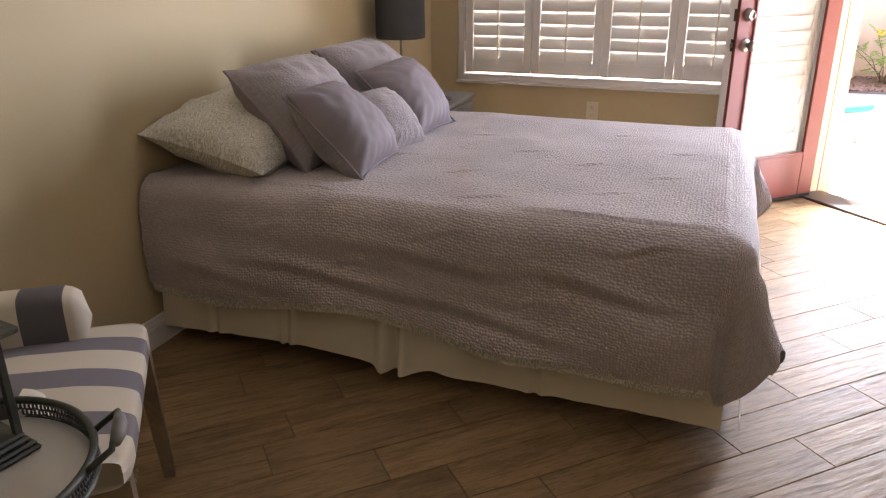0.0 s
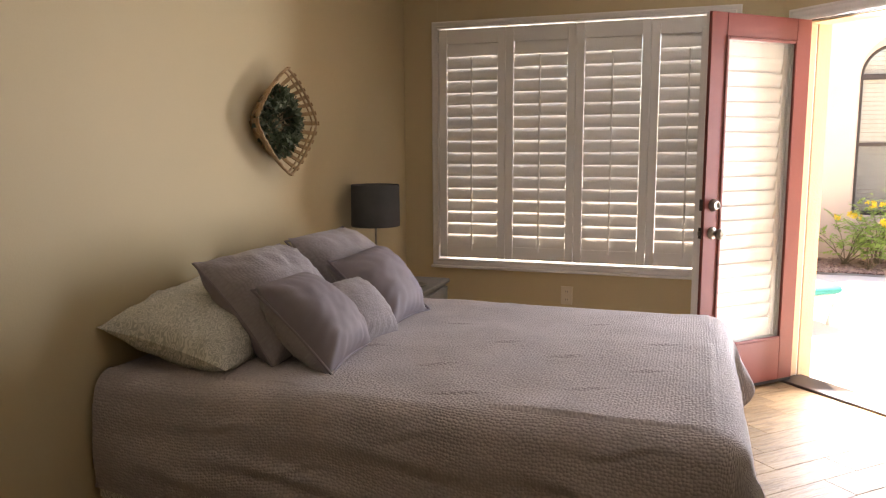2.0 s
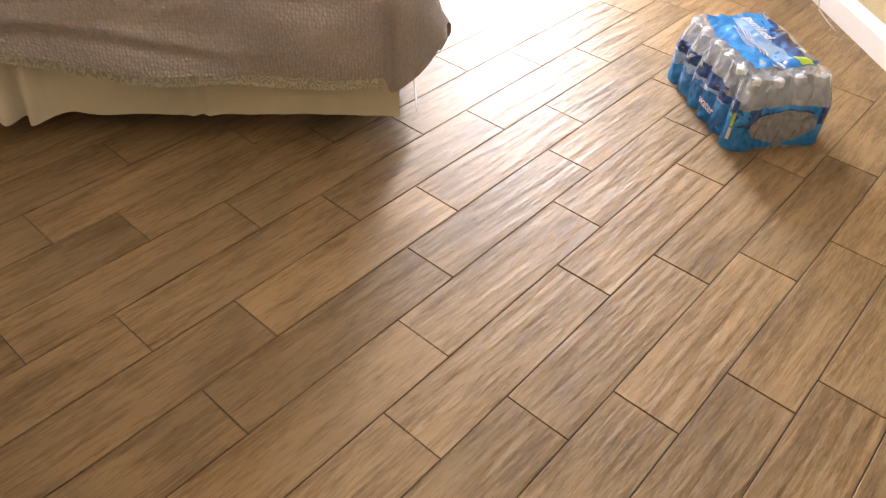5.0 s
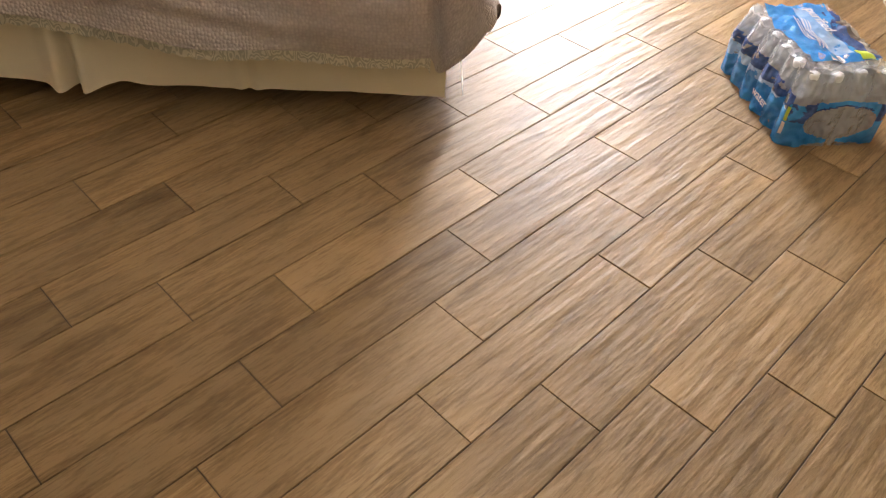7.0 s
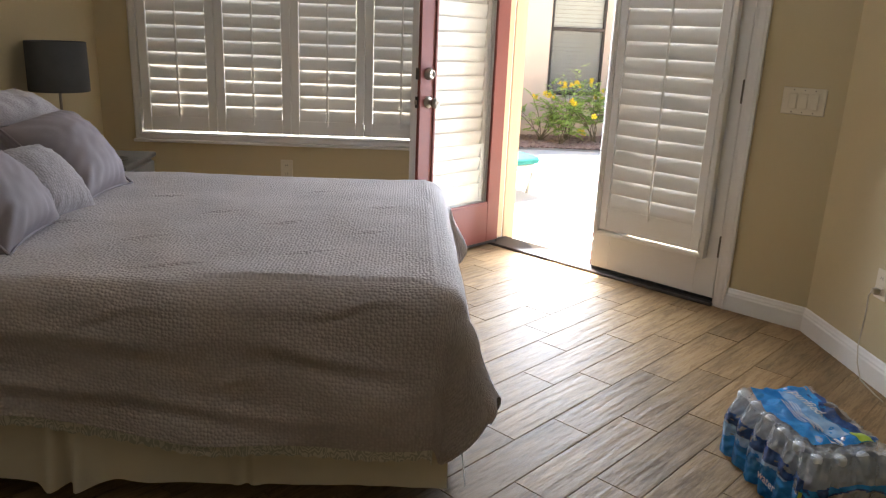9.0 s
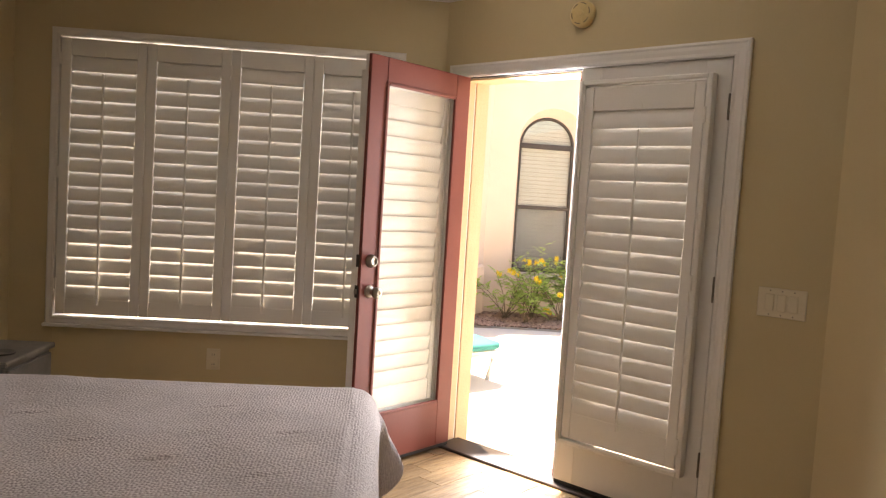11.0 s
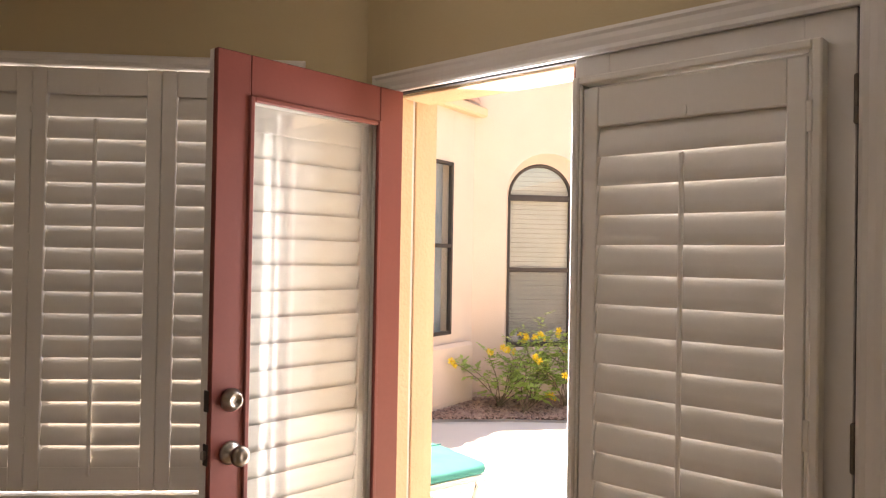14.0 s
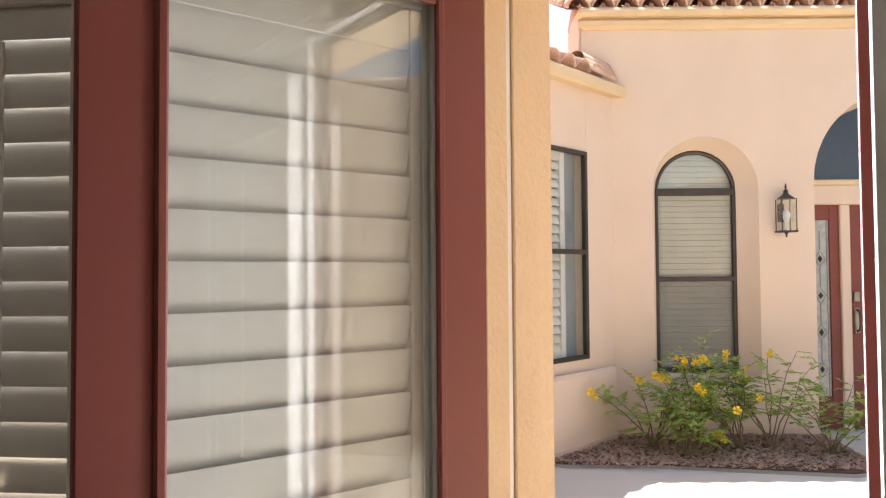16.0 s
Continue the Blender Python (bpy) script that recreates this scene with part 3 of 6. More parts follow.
for i in range(4):
    pn = new("shutter")
    pn.parent = window_1
    x0 = 0.052 + i * pw
    shutter_panel(pn, x0 + 0.0012, x0 + pw - 0.0012, 0.628, 2.101, 0.05, 0.085, 0.092, 0.0762, 0.084, -12.5, -0.012)
    hx = x0 + (0.0 if i % 2 == 0 else pw)
    for hz in ((0.76, 1.36, 1.96) if i != 2 else (0.86, 1.46, 1.88)):
        part("hinge", cbox((hx - 0.006, -0.031, hz), (hx + 0.006, -0.0255, hz + 0.06), 0.001), SLAT, window_1)
# unseen strips added behind the panel joints to stop light through the gaps
for xm in (0.052, 0.052 + pw, 0.052 + 2 * pw, 0.052 + 3 * pw, 0.052 + 4 * pw):
    part("gap_light_stop", cbox((xm - 0.012, 0.004, 0.70), (xm + 0.012, 0.014, 2.1), 0.002), SLAT, window_1)
for x0, x1 in ((WX0, WX0 + 0.035), (0.92, 0.965), (WX1 - 0.035, WX1)):
    part("sash_frame", cbox((x0, 0.14, WZ0 + 0.006), (x1, 0.19, WZ1 - 0.006), 0.004), BRONZE, window_1)
for z0, z1 in ((WZ0 + 0.006, WZ0 + 0.04), (WZ1 - 0.04, WZ1 - 0.006)):
    part("sash_frame", cbox((WX0, 0.142, z0), (WX1, 0.188, z1), 0.004), BRONZE, window_1)
pane = part("pane", cbox((WX0 + 0.02, 0.163, WZ0 + 0.02), (WX1 - 0.02, 0.168, WZ1 - 0.02), 0.001), GLASS, window_1)
pane.visible_shadow = False


# ---- patio doors ----
def door_leaf(name, m, width, label, knobs):
    """x runs from the hinge side, y is outwards, z up. The shutter hangs on the inner face."""
    door = thing(name, m, label, "door", kind="structure")
    h, t = 1.998, 0.044
    z0 = 0.034
    st, top, bot = 0.108, 0.122, 0.245
    for x0, x1, zz0, zz1, nm in ((0, st, z0, z0 + h, "stile"), (width - st, width, z0, z0 + h, "stile"), (st, width - st, z0, z0 + bot, "bottom_rail"), (st, width - st, z0 + h - top, z0 + h, "top_rail")):
        part(nm, cbox((x0, 0.002, zz0), (x1, t * 0.5, zz1), 0.002), TRIM, door, "white painted inner face")
        part(nm, cbox((x0, t * 0.5 + 0.0005, zz0), (x1, t, zz1), 0.003), REDDOOR, door, "brick red painted outer face")
    gx0, gx1, gz0, gz1 = st, width - st, z0 + bot, z0 + h - top
    for y0, y1, mt in ((t - 0.006, t + 0.007, REDDOOR), (-0.004, 0.01, TRIM)):
        for lo, hi in (((gx0 - 0.006, y0, gz0 - 0.006), (gx0 + 0.012, y1, gz1 + 0.006)), ((gx1 - 0.012, y0, gz0 - 0.006), (gx1 + 0.006, y1, gz1 + 0.006)),
                       ((gx0 + 0.012, y0, gz0 - 0.006), (gx1 - 0.012, y1, gz0 + 0.012)), ((gx0 + 0.012, y0, gz1 - 0.012), (gx1 - 0.012, y1, gz1 + 0.006))):
            part("glazing_bead", cbox(lo, hi, 0.004), mt, door)
    pn = part("pane", cbox((gx0 + 0.002, 0.019, gz0 + 0.002), (gx1 - 0.002, 0.025, gz1 - 0.002), 0.001), GLASS, door)
    pn.visible_shadow = False
    # sweep filling the whole gap, its black also giving the shade under the leaf
    part("sweep_and_gap_strip", cbox((0.002, 0.006, 0.016), (width - 0.002, t - 0.004, z0 - 0.001), 0.001), BLACKM, door)
    # shutter box
    sx0, sx1, sz0, sz1 = 0.058, width - 0.02, 0.235, 1.965
    sh = new("shutter")
    sh.parent = door
    for lo, hi in (((sx0, -0.048, sz0), (sx0 + 0.022, 0.0, sz1)), ((sx1 - 0.022, -0.048, sz0), (sx1, 0.0, sz1)), ((sx0 + 0.022, -0.048, sz0), (sx1 - 0.022, 0.0, sz0 + 0.022)), ((sx0 + 0.022, -0.048, sz1 - 0.022), (sx1 - 0.022, 0.0, sz1))):
        part("box_frame", cbox(lo, hi, 0.004), SLAT, sh)
    for lo, hi in (((sx0 + 0.022, -0.041, sz0 + 0.022), (sx0 + 0.03, 0, sz1 - 0.022)), ((sx1 - 0.03, -0.041, sz0 + 0.022), (sx1 - 0.022, 0, sz1 - 0.022))):
        part("inner_bead", cbox(lo, hi, 0.002), SLAT, sh)
    shutter_panel(sh, sx0 + 0.033, sx1 - 0.033, sz0 + 0.03, sz1 - 0.034, 0.044, 0.128, 0.108, 0.0793, 0.089, -12.0, -0.026)
    for z in (0.37, 1.08, 1.79):
        part("hinge", cbox((sx0 + 0.022 - 0.004, -0.055, z - 0.035), (sx0 + 0.022 + 0.008, -0.047, z + 0.035), 0.002), SLAT, sh)
    for z in (0.305, 1.06, 1.825):
        hg = part("hinge", lathe([(0.002, -0.056), (0.0055, -0.052), (0.0055, -0.018), (0.0045, -0.017), (0.0055, -0.016), (0.0055, 0.016), (0.0045, 0.017), (0.0055, 0.018), (0.0055, 0.052), (0.002, 0.056)], 12, pose(-0.002, -0.009, z)), HINGE, door, smooth=True)
        part("hinge_leaf", cbox((-0.003, -0.006, z - 0.05), (0.004, 0.0015, z + 0.05), 0.001), HINGE, hg)
    if not knobs:
        part("astragal", cbox((width - 0.02, t + 0.0005, 0.02), (width + 0.034, t + 0.016, 2.03), 0.004), REDDOOR, door, "overlapping astragal strip")
    if knobs:
        kx = width - 0.062
        for sd, y0 in ((1, t), (-1, 0.0)):
            mm = pose(kx, y0, 0.905, -90 * sd, 0, 0)
            part("knob", lathe([(0.032, 0), (0.033, 0.004), (0.026, 0.01), (0.013, 0.014), (0.012, 0.03), (0.02, 0.036), (0.028, 0.048), (0.029, 0.058), (0.024, 0.066), (0.012, 0.07), (0.006, 0.068)], 24, mm), STEEL, door, "aged nickel knob", True)
            mm = pose(kx, y0, 1.053, -90 * sd, 0, 0)
            part("deadbolt", lathe([(0.033, 0), (0.033, 0.006), (0.027, 0.014), (0.024, 0.026), (0.017, 0.028), (0.016, 0.024), (0.004, 0.024)], 24, mm), STEEL, door, "aged nickel deadbolt", True)
        for z in (0.905, 1.053):
            part("latch_plate", cbox((width - 0.001, 0.01, z - 0.03), (width + 0.002, 0.034, z + 0.03), 0.001), BRONZE, door)
        part("latch", cbox((width, 0.016, 0.893), (width + 0.014, 0.028, 0.917), 0.003), STEEL, door)
    return door


LW = 0.719
hinge_r = DW @ Vector((HX1 - 0.008, 0.0, 0))
# fixed leaf, closed: hinge at the far end, mirrored by turning the local x
door_2 = door_leaf("door_2", DW @ pose(HX1 - 0.0115, 0, 0) @ Matrix.Diagonal((-1, 1, 1, 1)), LW, "closed white patio door leaf with louvred shutter", False)
hl = Vector((2.192, -0.088, 0))
door_1 = door_leaf("door_1", pose(hl.x, hl.y, 0, 0, 0, 223.7), LW, "open brick red glazed patio door with louvred shutter", True)
# ---- bed ----
BX0, BX1, BY0, BY1, BTOP = XL + 0.012, 1.815, -2.85, -1.33, 0.63
bed = thing("bed", pose(0, 0, 0), "queen bed with mattress and off-white pleated bed skirt", "bed")
part("mattress", cbox((BX0, BY0 + 0.05, 0.36), (BX1 - 0.05, BY1 - 0.03, BTOP - 0.03), 0.06), MATTRESS, bed)
part("box_spring", cbox((BX0, BY0 + 0.06, 0.14), (BX1 - 0.06, BY1 - 0.05, 0.358), 0.02), MATTRESS, bed)
for x, y in ((0.05, -2.7), (0.05, -1.45), (1.6, -2.7), (1.6, -1.45), (0.85, -2.08)):
    part("leg", lathe([(0.02, 0), (0.026, 0.01), (0.026, 0.139)], 12, pose(x, y, 0)), BLACKM, bed)


def skirt_run(p0, p1, out, ztop, zbot, pleats, seed):
    """Hanging cloth from p0 to p1 with pleats (place 0..1, width, depth) and a slightly wavy hem."""
    a, b = Vector(p0), Vector(p1)
    n = Vector(out)

    def f(u, v):
        p = a.lerp(b, u)
        drop = 1 - v
        wob = 0.010 * noise.noise((u * 7 + seed, drop * 1.5, 0.3)) + 0.005 * noise.noise((u * 23 + seed, 0.2, 0.1))
        z = zbot(u) + v * (ztop - zbot(u))
        o = drop * 0.03 + wob * (0.1 + drop)
        for c, w, d in pleats:
            q = (u - c) / w
            if abs(q) < 1:
                o += d * (0.25 + drop) * math.cos(q * math.pi / 2) ** 2 * (1 - 1.25 * math.exp(-(q / 0.26) ** 2))
        p = p + n * o
        return (p.x, p.y, z)
    return sheet(f, 220, 14)


def zb_near(u):
    x = BX0 + u * (BX1 - 0.04 - BX0)
    return 0.06 + 0.02 * math.sin(u * 7) * (1 - u) - 0.014 * math.exp(-((x - 0.75) / 0.085) ** 2) + 0.012 * math.exp(-((x - 0.88) / 0.04) ** 2) + 0.012 * math.sin(u * 3.1)


part("bed_skirt", skirt_run((BX0, -2.80, 0), (BX1 - 0.035, -2.80, 0), (0, -1, 0), 0.375, zb_near, [(0.478, 0.046, 0.055), (0.27, 0.02, 0.018), (0.72, 0.03, 0.012), (0.12, 0.03, 0.012)], 1.0), SKIRT, bed, "off-white cotton bed skirt panel", True)
part("bed_skirt", skirt_run((BX1 - 0.012, -2.815, 0), (BX1 - 0.012, -1.36, 0), (1, 0, 0), 0.375, lambda u: 0.05 + 0.012 * math.sin(u * 9), [(0.5, 0.075, 0.05)], 4.0), SKIRT, bed, "off-white cotton bed skirt panel", True)
part("bed_skirt", skirt_run((BX0, -1.36, 0), (BX1 - 0.03, -1.36, 0), (0, 1, 0), 0.375, lambda u: 0.05, [(0.5, 0.075, 0.05)], 7.0), SKIRT, bed, "off-white cotton bed skirt panel", True)

# quilt: one sheet laid over the mattress and hanging on three sides
QA, QN, QF, QD = BX1 - BX0, 0.40, 0.36, 0.38
R0 = 0.085
TUCKS = [(0.62, 0.26, 0.10), (1.04, 0.40, 0.09), (1.20, 0.15, 0.12), (1.56, 0.30, 0.10), (0.75, 0.55, 0.08), (1.45, 0.62, 0.07), (1.72, 0.52, 0.06), (1.20, 0.72, 0.08), (0.50, -0.10, 0.09),
         (1.08, -0.06, 0.10), (1.70, -0.03, 0.16), (0.75, -0.20, 0.13), (1.38, -0.24, 0.10), (1.75, 0.85, 0.06), (0.95, 0.98, 0.08), (1.5, 1.1, 0.06)]


def round_over(d):
    """Across a rounded edge: how far out and how far down after d metres of cloth."""
    q = R0 * math.pi / 2
    if d <= q:
        a = d / R0
        return R0 * math.sin(a), R0 * (1 - math.cos(a))
    return R0, R0 + d - q


def quilt_pt(a, b):
    """a: from the headboard along the bed, b: from the near edge of the top across it."""
    W = BY1 - BY0
    x, y, z = BX0 + a, BY0 + b, BTOP + 0.012
    da = max(0.0, a - (QA - R0))
    db = max(0.0, R0 - b)
    dc = max(0.0, b - (W - R0))
    puff = 0.012 * noise.noise((a * 2.3, b * 2.6, 1.7)) + 0.006 * noise.noise((a * 7, b * 6, 4.2))
    if da == 0 and db == 0 and dc == 0:
        z += puff - 0.02 * max(0, (0.25 - a)) + 0.012 * math.sin(math.pi * min(1, max(0, b / W)))
        ox = oy = 0.0
    else:
        side = db if db > 0 else dc
        sg = -1 if db > 0 else 1
        th = math.atan2(side, da)
        fold = math.sin(2 * th)
        full = math.hypot(da, side)
        lim = QN if db > 0 else QF
        lim += R0
        reach = min((QD + R0) / max(0.02, math.cos(th)), lim / max(0.02, math.sin(th)))
        base = lim + (QD + R0 - lim) * math.cos(th) ** 2
        w1 = math.exp(-((th - 0.55) / 0.38) ** 2) * min(1, side * 12)
        w2 = math.exp(-((th - 1.25) / 0.25) ** 2) * min(1, da * 12)
        r = full * base * (1 - 0.30 * w1 + 0.15 * w2) / reach
        o, dn = round_over(r)
        hang = max(0.0, r - R0 * 1.45)
        o += hang * (0.09 + 0.55 * w1) + hang * 0.10 * fold * math.sin(th * 8.0 + 0.4)
        o += min(1, hang * 6) * (0.020 * noise.noise((a * 2.6, b * 4.1, 9.3)) + 0.011 * noise.noise((a * 6, b * 11, 2.3)))
        o += 0.010 * math.exp(-((hang - 0.05) / 0.05) ** 2)
        if db > 0 and da == 0:
            o += 0.022 * min(1, hang * 5) * math.sin(a * 4.2 + 0.5) * math.exp(-((hang - 0.2) / 0.12) ** 2)
            for fa, fh, fl, fd in ((0.75, 0.20, 0.30, 0.016), (1.30, 0.27, 0.22, 0.012), (0.35, 0.25, 0.16, 0.009), (1.62, 0.12, 0.18, 0.014), (1.1, 0.10, 0.2, 0.008)):
                q = (hang - fh - 0.03 * math.sin((a - fa) * 6)) / 0.022
                o += fd * math.exp(-((a - fa) / fl) ** 2) * (math.exp(-((q + 1) / 1.2) ** 2) - 0.8 * math.exp(-(q - 0.6) ** 2))
        x = BX0 + min(a, QA - R0) + math.cos(th) * o
        if db > 0:
            y = BY0 + R0 - math.sin(th) * o
        elif dc > 0:
            y = BY1 - R0 + math.sin(th) * o
        z -= dn
        ox, oy = math.cos(th), sg * math.sin(th)
    for ta, tb, ln in TUCKS:
        u, v = (a - ta) / ln, (b - tb - 0.02 * math.sin((a - ta) * 18)) / 0.011
        if abs(u) < 1.6 and abs(v) < 4:
            g = math.exp(-u * u * 2.2)
            k = g * (-0.007 * math.exp(-v * v * 1.6) + 0.006 * math.exp(-((v - 1.9) / 1.2) ** 2))
            if ox == 0 and oy == 0:
                z += k * 0.55
            else:
                x += ox * k
                y += oy * k
    return x, y, z


AT, BT = QA + QD, (BY1 - BY0) + QN + QF
NA, NB = 260, 330


def quilt_fn(u, v):
    a = u * AT
    near = QN - 0.05 * math.exp(-((a - 0.85) / 0.3) ** 2) - 0.055 * max(0.0, min(1.0, (0.95 - a) / 0.4)) - 0.035 * math.exp(-((a - 1.55) / 0.2) ** 2) + 0.02 * math.sin(a * 5)
    b = -near + v * ((BY1 - BY0) + near + QF)
    return quilt_pt(a, b)


quilt = tagged(new("quilt"), "rumpled greige seersucker quilt spread over the bed", "quilt")
me = sheet(quilt_fn, NA, NB, uv=lambda u, v: (u * AT, v * BT))
q_ob = part("cover", me, QUILT, quilt, smooth=True)


def hem_strip(fixed, n, along):
    """Scalloped print border peeping from under the hem."""
    def f(u, v):
        p = Vector(quilt_fn(*(along(u))))
        p2 = Vector(quilt_fn(*(along(u, 0.03))))
        sc = 0.030 + 0.008 * abs(math.sin(u * 150)) + 0.008 * noise.noise((u * 9, 2.0, 0.0))
        inn = (Vector((0.8, -2.06, p.z)) - p).normalized() * 0.013
        return tuple(p2 + inn) if v < 0.5 else tuple(p + inn - Vector((0, 0, max(0.001, sc))))
    return sheet(f, n, 1, uv=lambda u, v: (u * 2.0, v * 0.05))


part("scalloped_border", hem_strip(0, 400, lambda u, d=0.0: (u * 0.83, d)), SCROLL, quilt, "print border of the quilt", True)


# ---- pillows ----
def pillow_mesh(w, h, t, pinch=0.07, wr=0.012, seed=0.0, flange=0.0):
    n = 34
    halves = []
    for sd in (1, -1):
        me = Mesh()

        def f(a, b, sd=sd):
            u, v = a * 2 - 1, b * 2 - 1
            body = max(0.0, (1 - abs(u) ** 2.3) * (1 - abs(v) ** 2.3)) ** 0.56
            x = u * w / 2 * (1 - pinch * (1 - v * v) * abs(u) ** 4)
            y = v * h / 2 * (1 - pinch * (1 - u * u) * abs(v) ** 4)
            edge = min(1, 4 * (1 - max(abs(u), abs(v))))
            q = 0.5 + 0.5 * edge
            wn_ = wr * (noise.noise((u * 2.6 + seed, v * 2.6, sd * 3.0)) + 0.6 * noise.noise((u * 6 + seed, v * 6, sd * 5.0)))
            rad = math.hypot(u, v)
            crease = 0.016 * math.sin(math.atan2(v, u) * 22 + seed * 7) * max(0, rad - 0.65) * q
            return (x, y, sd * (t / 2 * body * (0.92 if sd < 0 else 1.0)) + (wn_ + crease) * min(1, body * 2) + 0.02 * (u * v) * math.sin(seed))
        sheet(f, n, n, me, uv=lambda a, b: (a * w, b * h))
        if sd < 0:
            me.f = [tuple(reversed(q)) for q in me.f]
        halves.append(me)
    return halves


def piping(w, h, pinch=0.10):
    pts = []
    for k in range(4):
        for i in range(16):
            s = i / 16 * 2 - 1
            u, v = ((s, -1), (1, s), (-s, 1), (-1, -s))[k]
            pts.append((u * w / 2 * (1 - pinch * (1 - v * v) * abs(u) ** 4), v * h / 2 * (1 - pinch * (1 - u * u) * abs(v) ** 4), 0.0))
    return tube(pts, 0.0045, 6, closed=True)


def pillow(m, w, h, t, mat_front, label, seed, mat_back=None, pipe=None, wr=0.012):
    ob = thing("pillow", m, label, "pillow", "pillows on the bed")
    front, back = pillow_mesh(w * 1.05, h * 1.05, t * 1.42, 0.085, wr, seed)
    part("front_cover", front, mat_front, ob, smooth=True)
    part("back_cover", back, mat_back or mat_front, ob, smooth=True)
    if pipe:
        part("piping", piping(w * 1.05, h * 1.05, 0.085), pipe, ob, smooth=True)
    return ob


def upright(x, y, z, lean, turn, w, h):
    """A pose for a cushion whose bottom edge's middle is at x, y, z; it faces +x, leaning back."""
    return pose(x, y, z, 0, 0, turn) @ pose(0, 0, 0, 0, -lean, 0) @ Matrix(((0, 0, 1, 0), (1, 0, 0, 0), (0, 1, 0, h / 2), (0, 0, 0, 1)))


pillow(pose(0.035, -2.49, 0.742, 2, 17, 2) @ pose(0, 0, 0, 0, 0, 90), 0.60, 0.47, 0.18, SCROLL, "white bed pillow with a grey-green scroll print", 1.3, wr=0.016)
pillow(pose(0.02, -1.72, 0.75, -3, 24, -3) @ pose(0, 0, 0, 0, 0, 90), 0.68, 0.50, 0.16, SCROLL, "white bed pillow with a grey-green scroll print", 2.1, wr=0.016)
pillow(upright(0.365, -2.385, 0.655, 42, -2, 0.58, 0.43), 0.50, 0.43, 0.21, SHAMQ, "large greige seersucker sham leaning on the bed pillows", 3.2, mat_back=SATIN, pipe=SATIN, wr=0.014)
pillow(upright(0.33, -1.68, 0.655, 44, 2, 0.60, 0.43), 0.56, 0.44, 0.19, SHAMQ, "large greige seersucker sham leaning on the bed pillows", 4.4, pipe=SATIN, wr=0.014)
pillow(upright(0.555, -2.465, 0.65, 45, 6, 0.42, 0.37), 0.355, 0.36, 0.17, SATIN, "smooth grey-mauve throw pillow with piped edge", 5.1, mat_back=SHAMQ, pipe=SATIN, wr=0.007)
pillow(upright(0.54, -2.21, 0.65, 46, -10, 0.30, 0.28), 0.31, 0.27, 0.14, SHAMQ, "small pale seersucker accent pillow", 6.3, wr=0.004)
pillow(upright(0.535, -1.85, 0.65, 46, -4, 0.42, 0.37), 0.385, 0.36, 0.17, SATIN, "smooth grey-mauve throw pillow with piped edge", 7.7, mat_back=SHAMQ, pipe=SATIN, wr=0.007)

# ---- nightstand and lamp ----
ns = thing("nightstand", pose(0.08, -0.86, 0), "grey washed wooden nightstand beside the bed", "nightstand")
part("top", cbox((-0.265, -0.215, 0.575), (0.235, 0.24, 0.60), 0.006), NIGHT, ns)
part("body", cbox((-0.245, -0.20, 0.14), (0.215, 0.22, 0.574), 0.004), NIGHT, ns)
for x in (-0.22, 0.19):
    for y in (-0.18, 0.2):
        part("leg", cbox((x - 0.02, y - 0.02, 0), (x + 0.02, y + 0.02, 0.139), 0.004), NIGHT, ns)
for z0, z1 in ((0.16, 0.35), (0.37, 0.56)):
    dr = part("drawer", cbox((0.216, -0.185, z0), (0.232, 0.205, z1), 0.004), NIGHT, ns)
    part("knob", lathe([(0.006, 0), (0.006, 0.012), (0.014, 0.018), (0.012, 0.026), (0.004, 0.028)], 12, pose(0.232, 0, (z0 + z1) / 2, 0, 90, 0)), STEEL, dr)
coaster = tagged(part("dish", lathe([(0.03, 0), (0.055, 0.006), (0.06, 0.014), (0.056, 0.014), (0.03, 0.004)], 20, pose(0.22, -0.93, 0.60)), NIGHT), "small dark dish on the nightstand", "dish")

lamp = thing("table_lamp", pose(-0.03, -0.9, 0.60), "table lamp with grey drum shade and thin metal stem", "table lamp")
part("base", lathe([(0.07, 0), (0.075, 0.006), (0.075, 0.014), (0.02, 0.022), (0.01, 0.03)], 24), STEEL, lamp, smooth=True)
part("stem", lathe([(0.0065, 0.03), (0.0065, 0.40)], 12), STEEL, lamp)
part("shade", lathe([(0.133, 0.325), (0.136, 0.328), (0.134, 0.553), (0.131, 0.556), (0.129, 0.553), (0.131, 0.328)], 48, cap=False), SHADE, lamp, "grey linen drum shade", True)
part("shade_ring", lathe([(0.131, 0.528), (0.131, 0.536), (0.123, 0.536), (0.123, 0.528)], 32, cap=False), STEEL, lamp)
for a in (0, 120, 240):
    part("spider", tube([(0, 0, 0.53), (0.126 * math.cos(radians(a)), 0.126 * math.sin(radians(a)), 0.53)], 0.002, 6), STEEL, lamp)
part("socket", lathe([(0.015, 0.38), (0.018, 0.385), (0.018, 0.43), (0.012, 0.44)], 14), BRONZE, lamp)
part("bulb", lathe([(0.012, 0.44), (0.02, 0.46), (0.03, 0.49), (0.028, 0.51), (0.015, 0.522)], 16), BULB, lamp, smooth=True)

# ---- wall basket with greenery ----
wb = thing("wall_basket", pose(XL, -1.70, 1.478), "diamond bamboo wall basket filled with dark greenery", "wall decor")


def diamond(hw, hh, x, n=64, p=1.25):
    pts = []
    for i in range(n):
        a = 2 * math.pi * i / n
        c, s = math.cos(a), math.sin(a)
        r = 1 / (abs(c) ** p + abs(s) ** p) ** (1 / p)
        pts.append((x, hw * c * r, hh * s * r))
    return pts


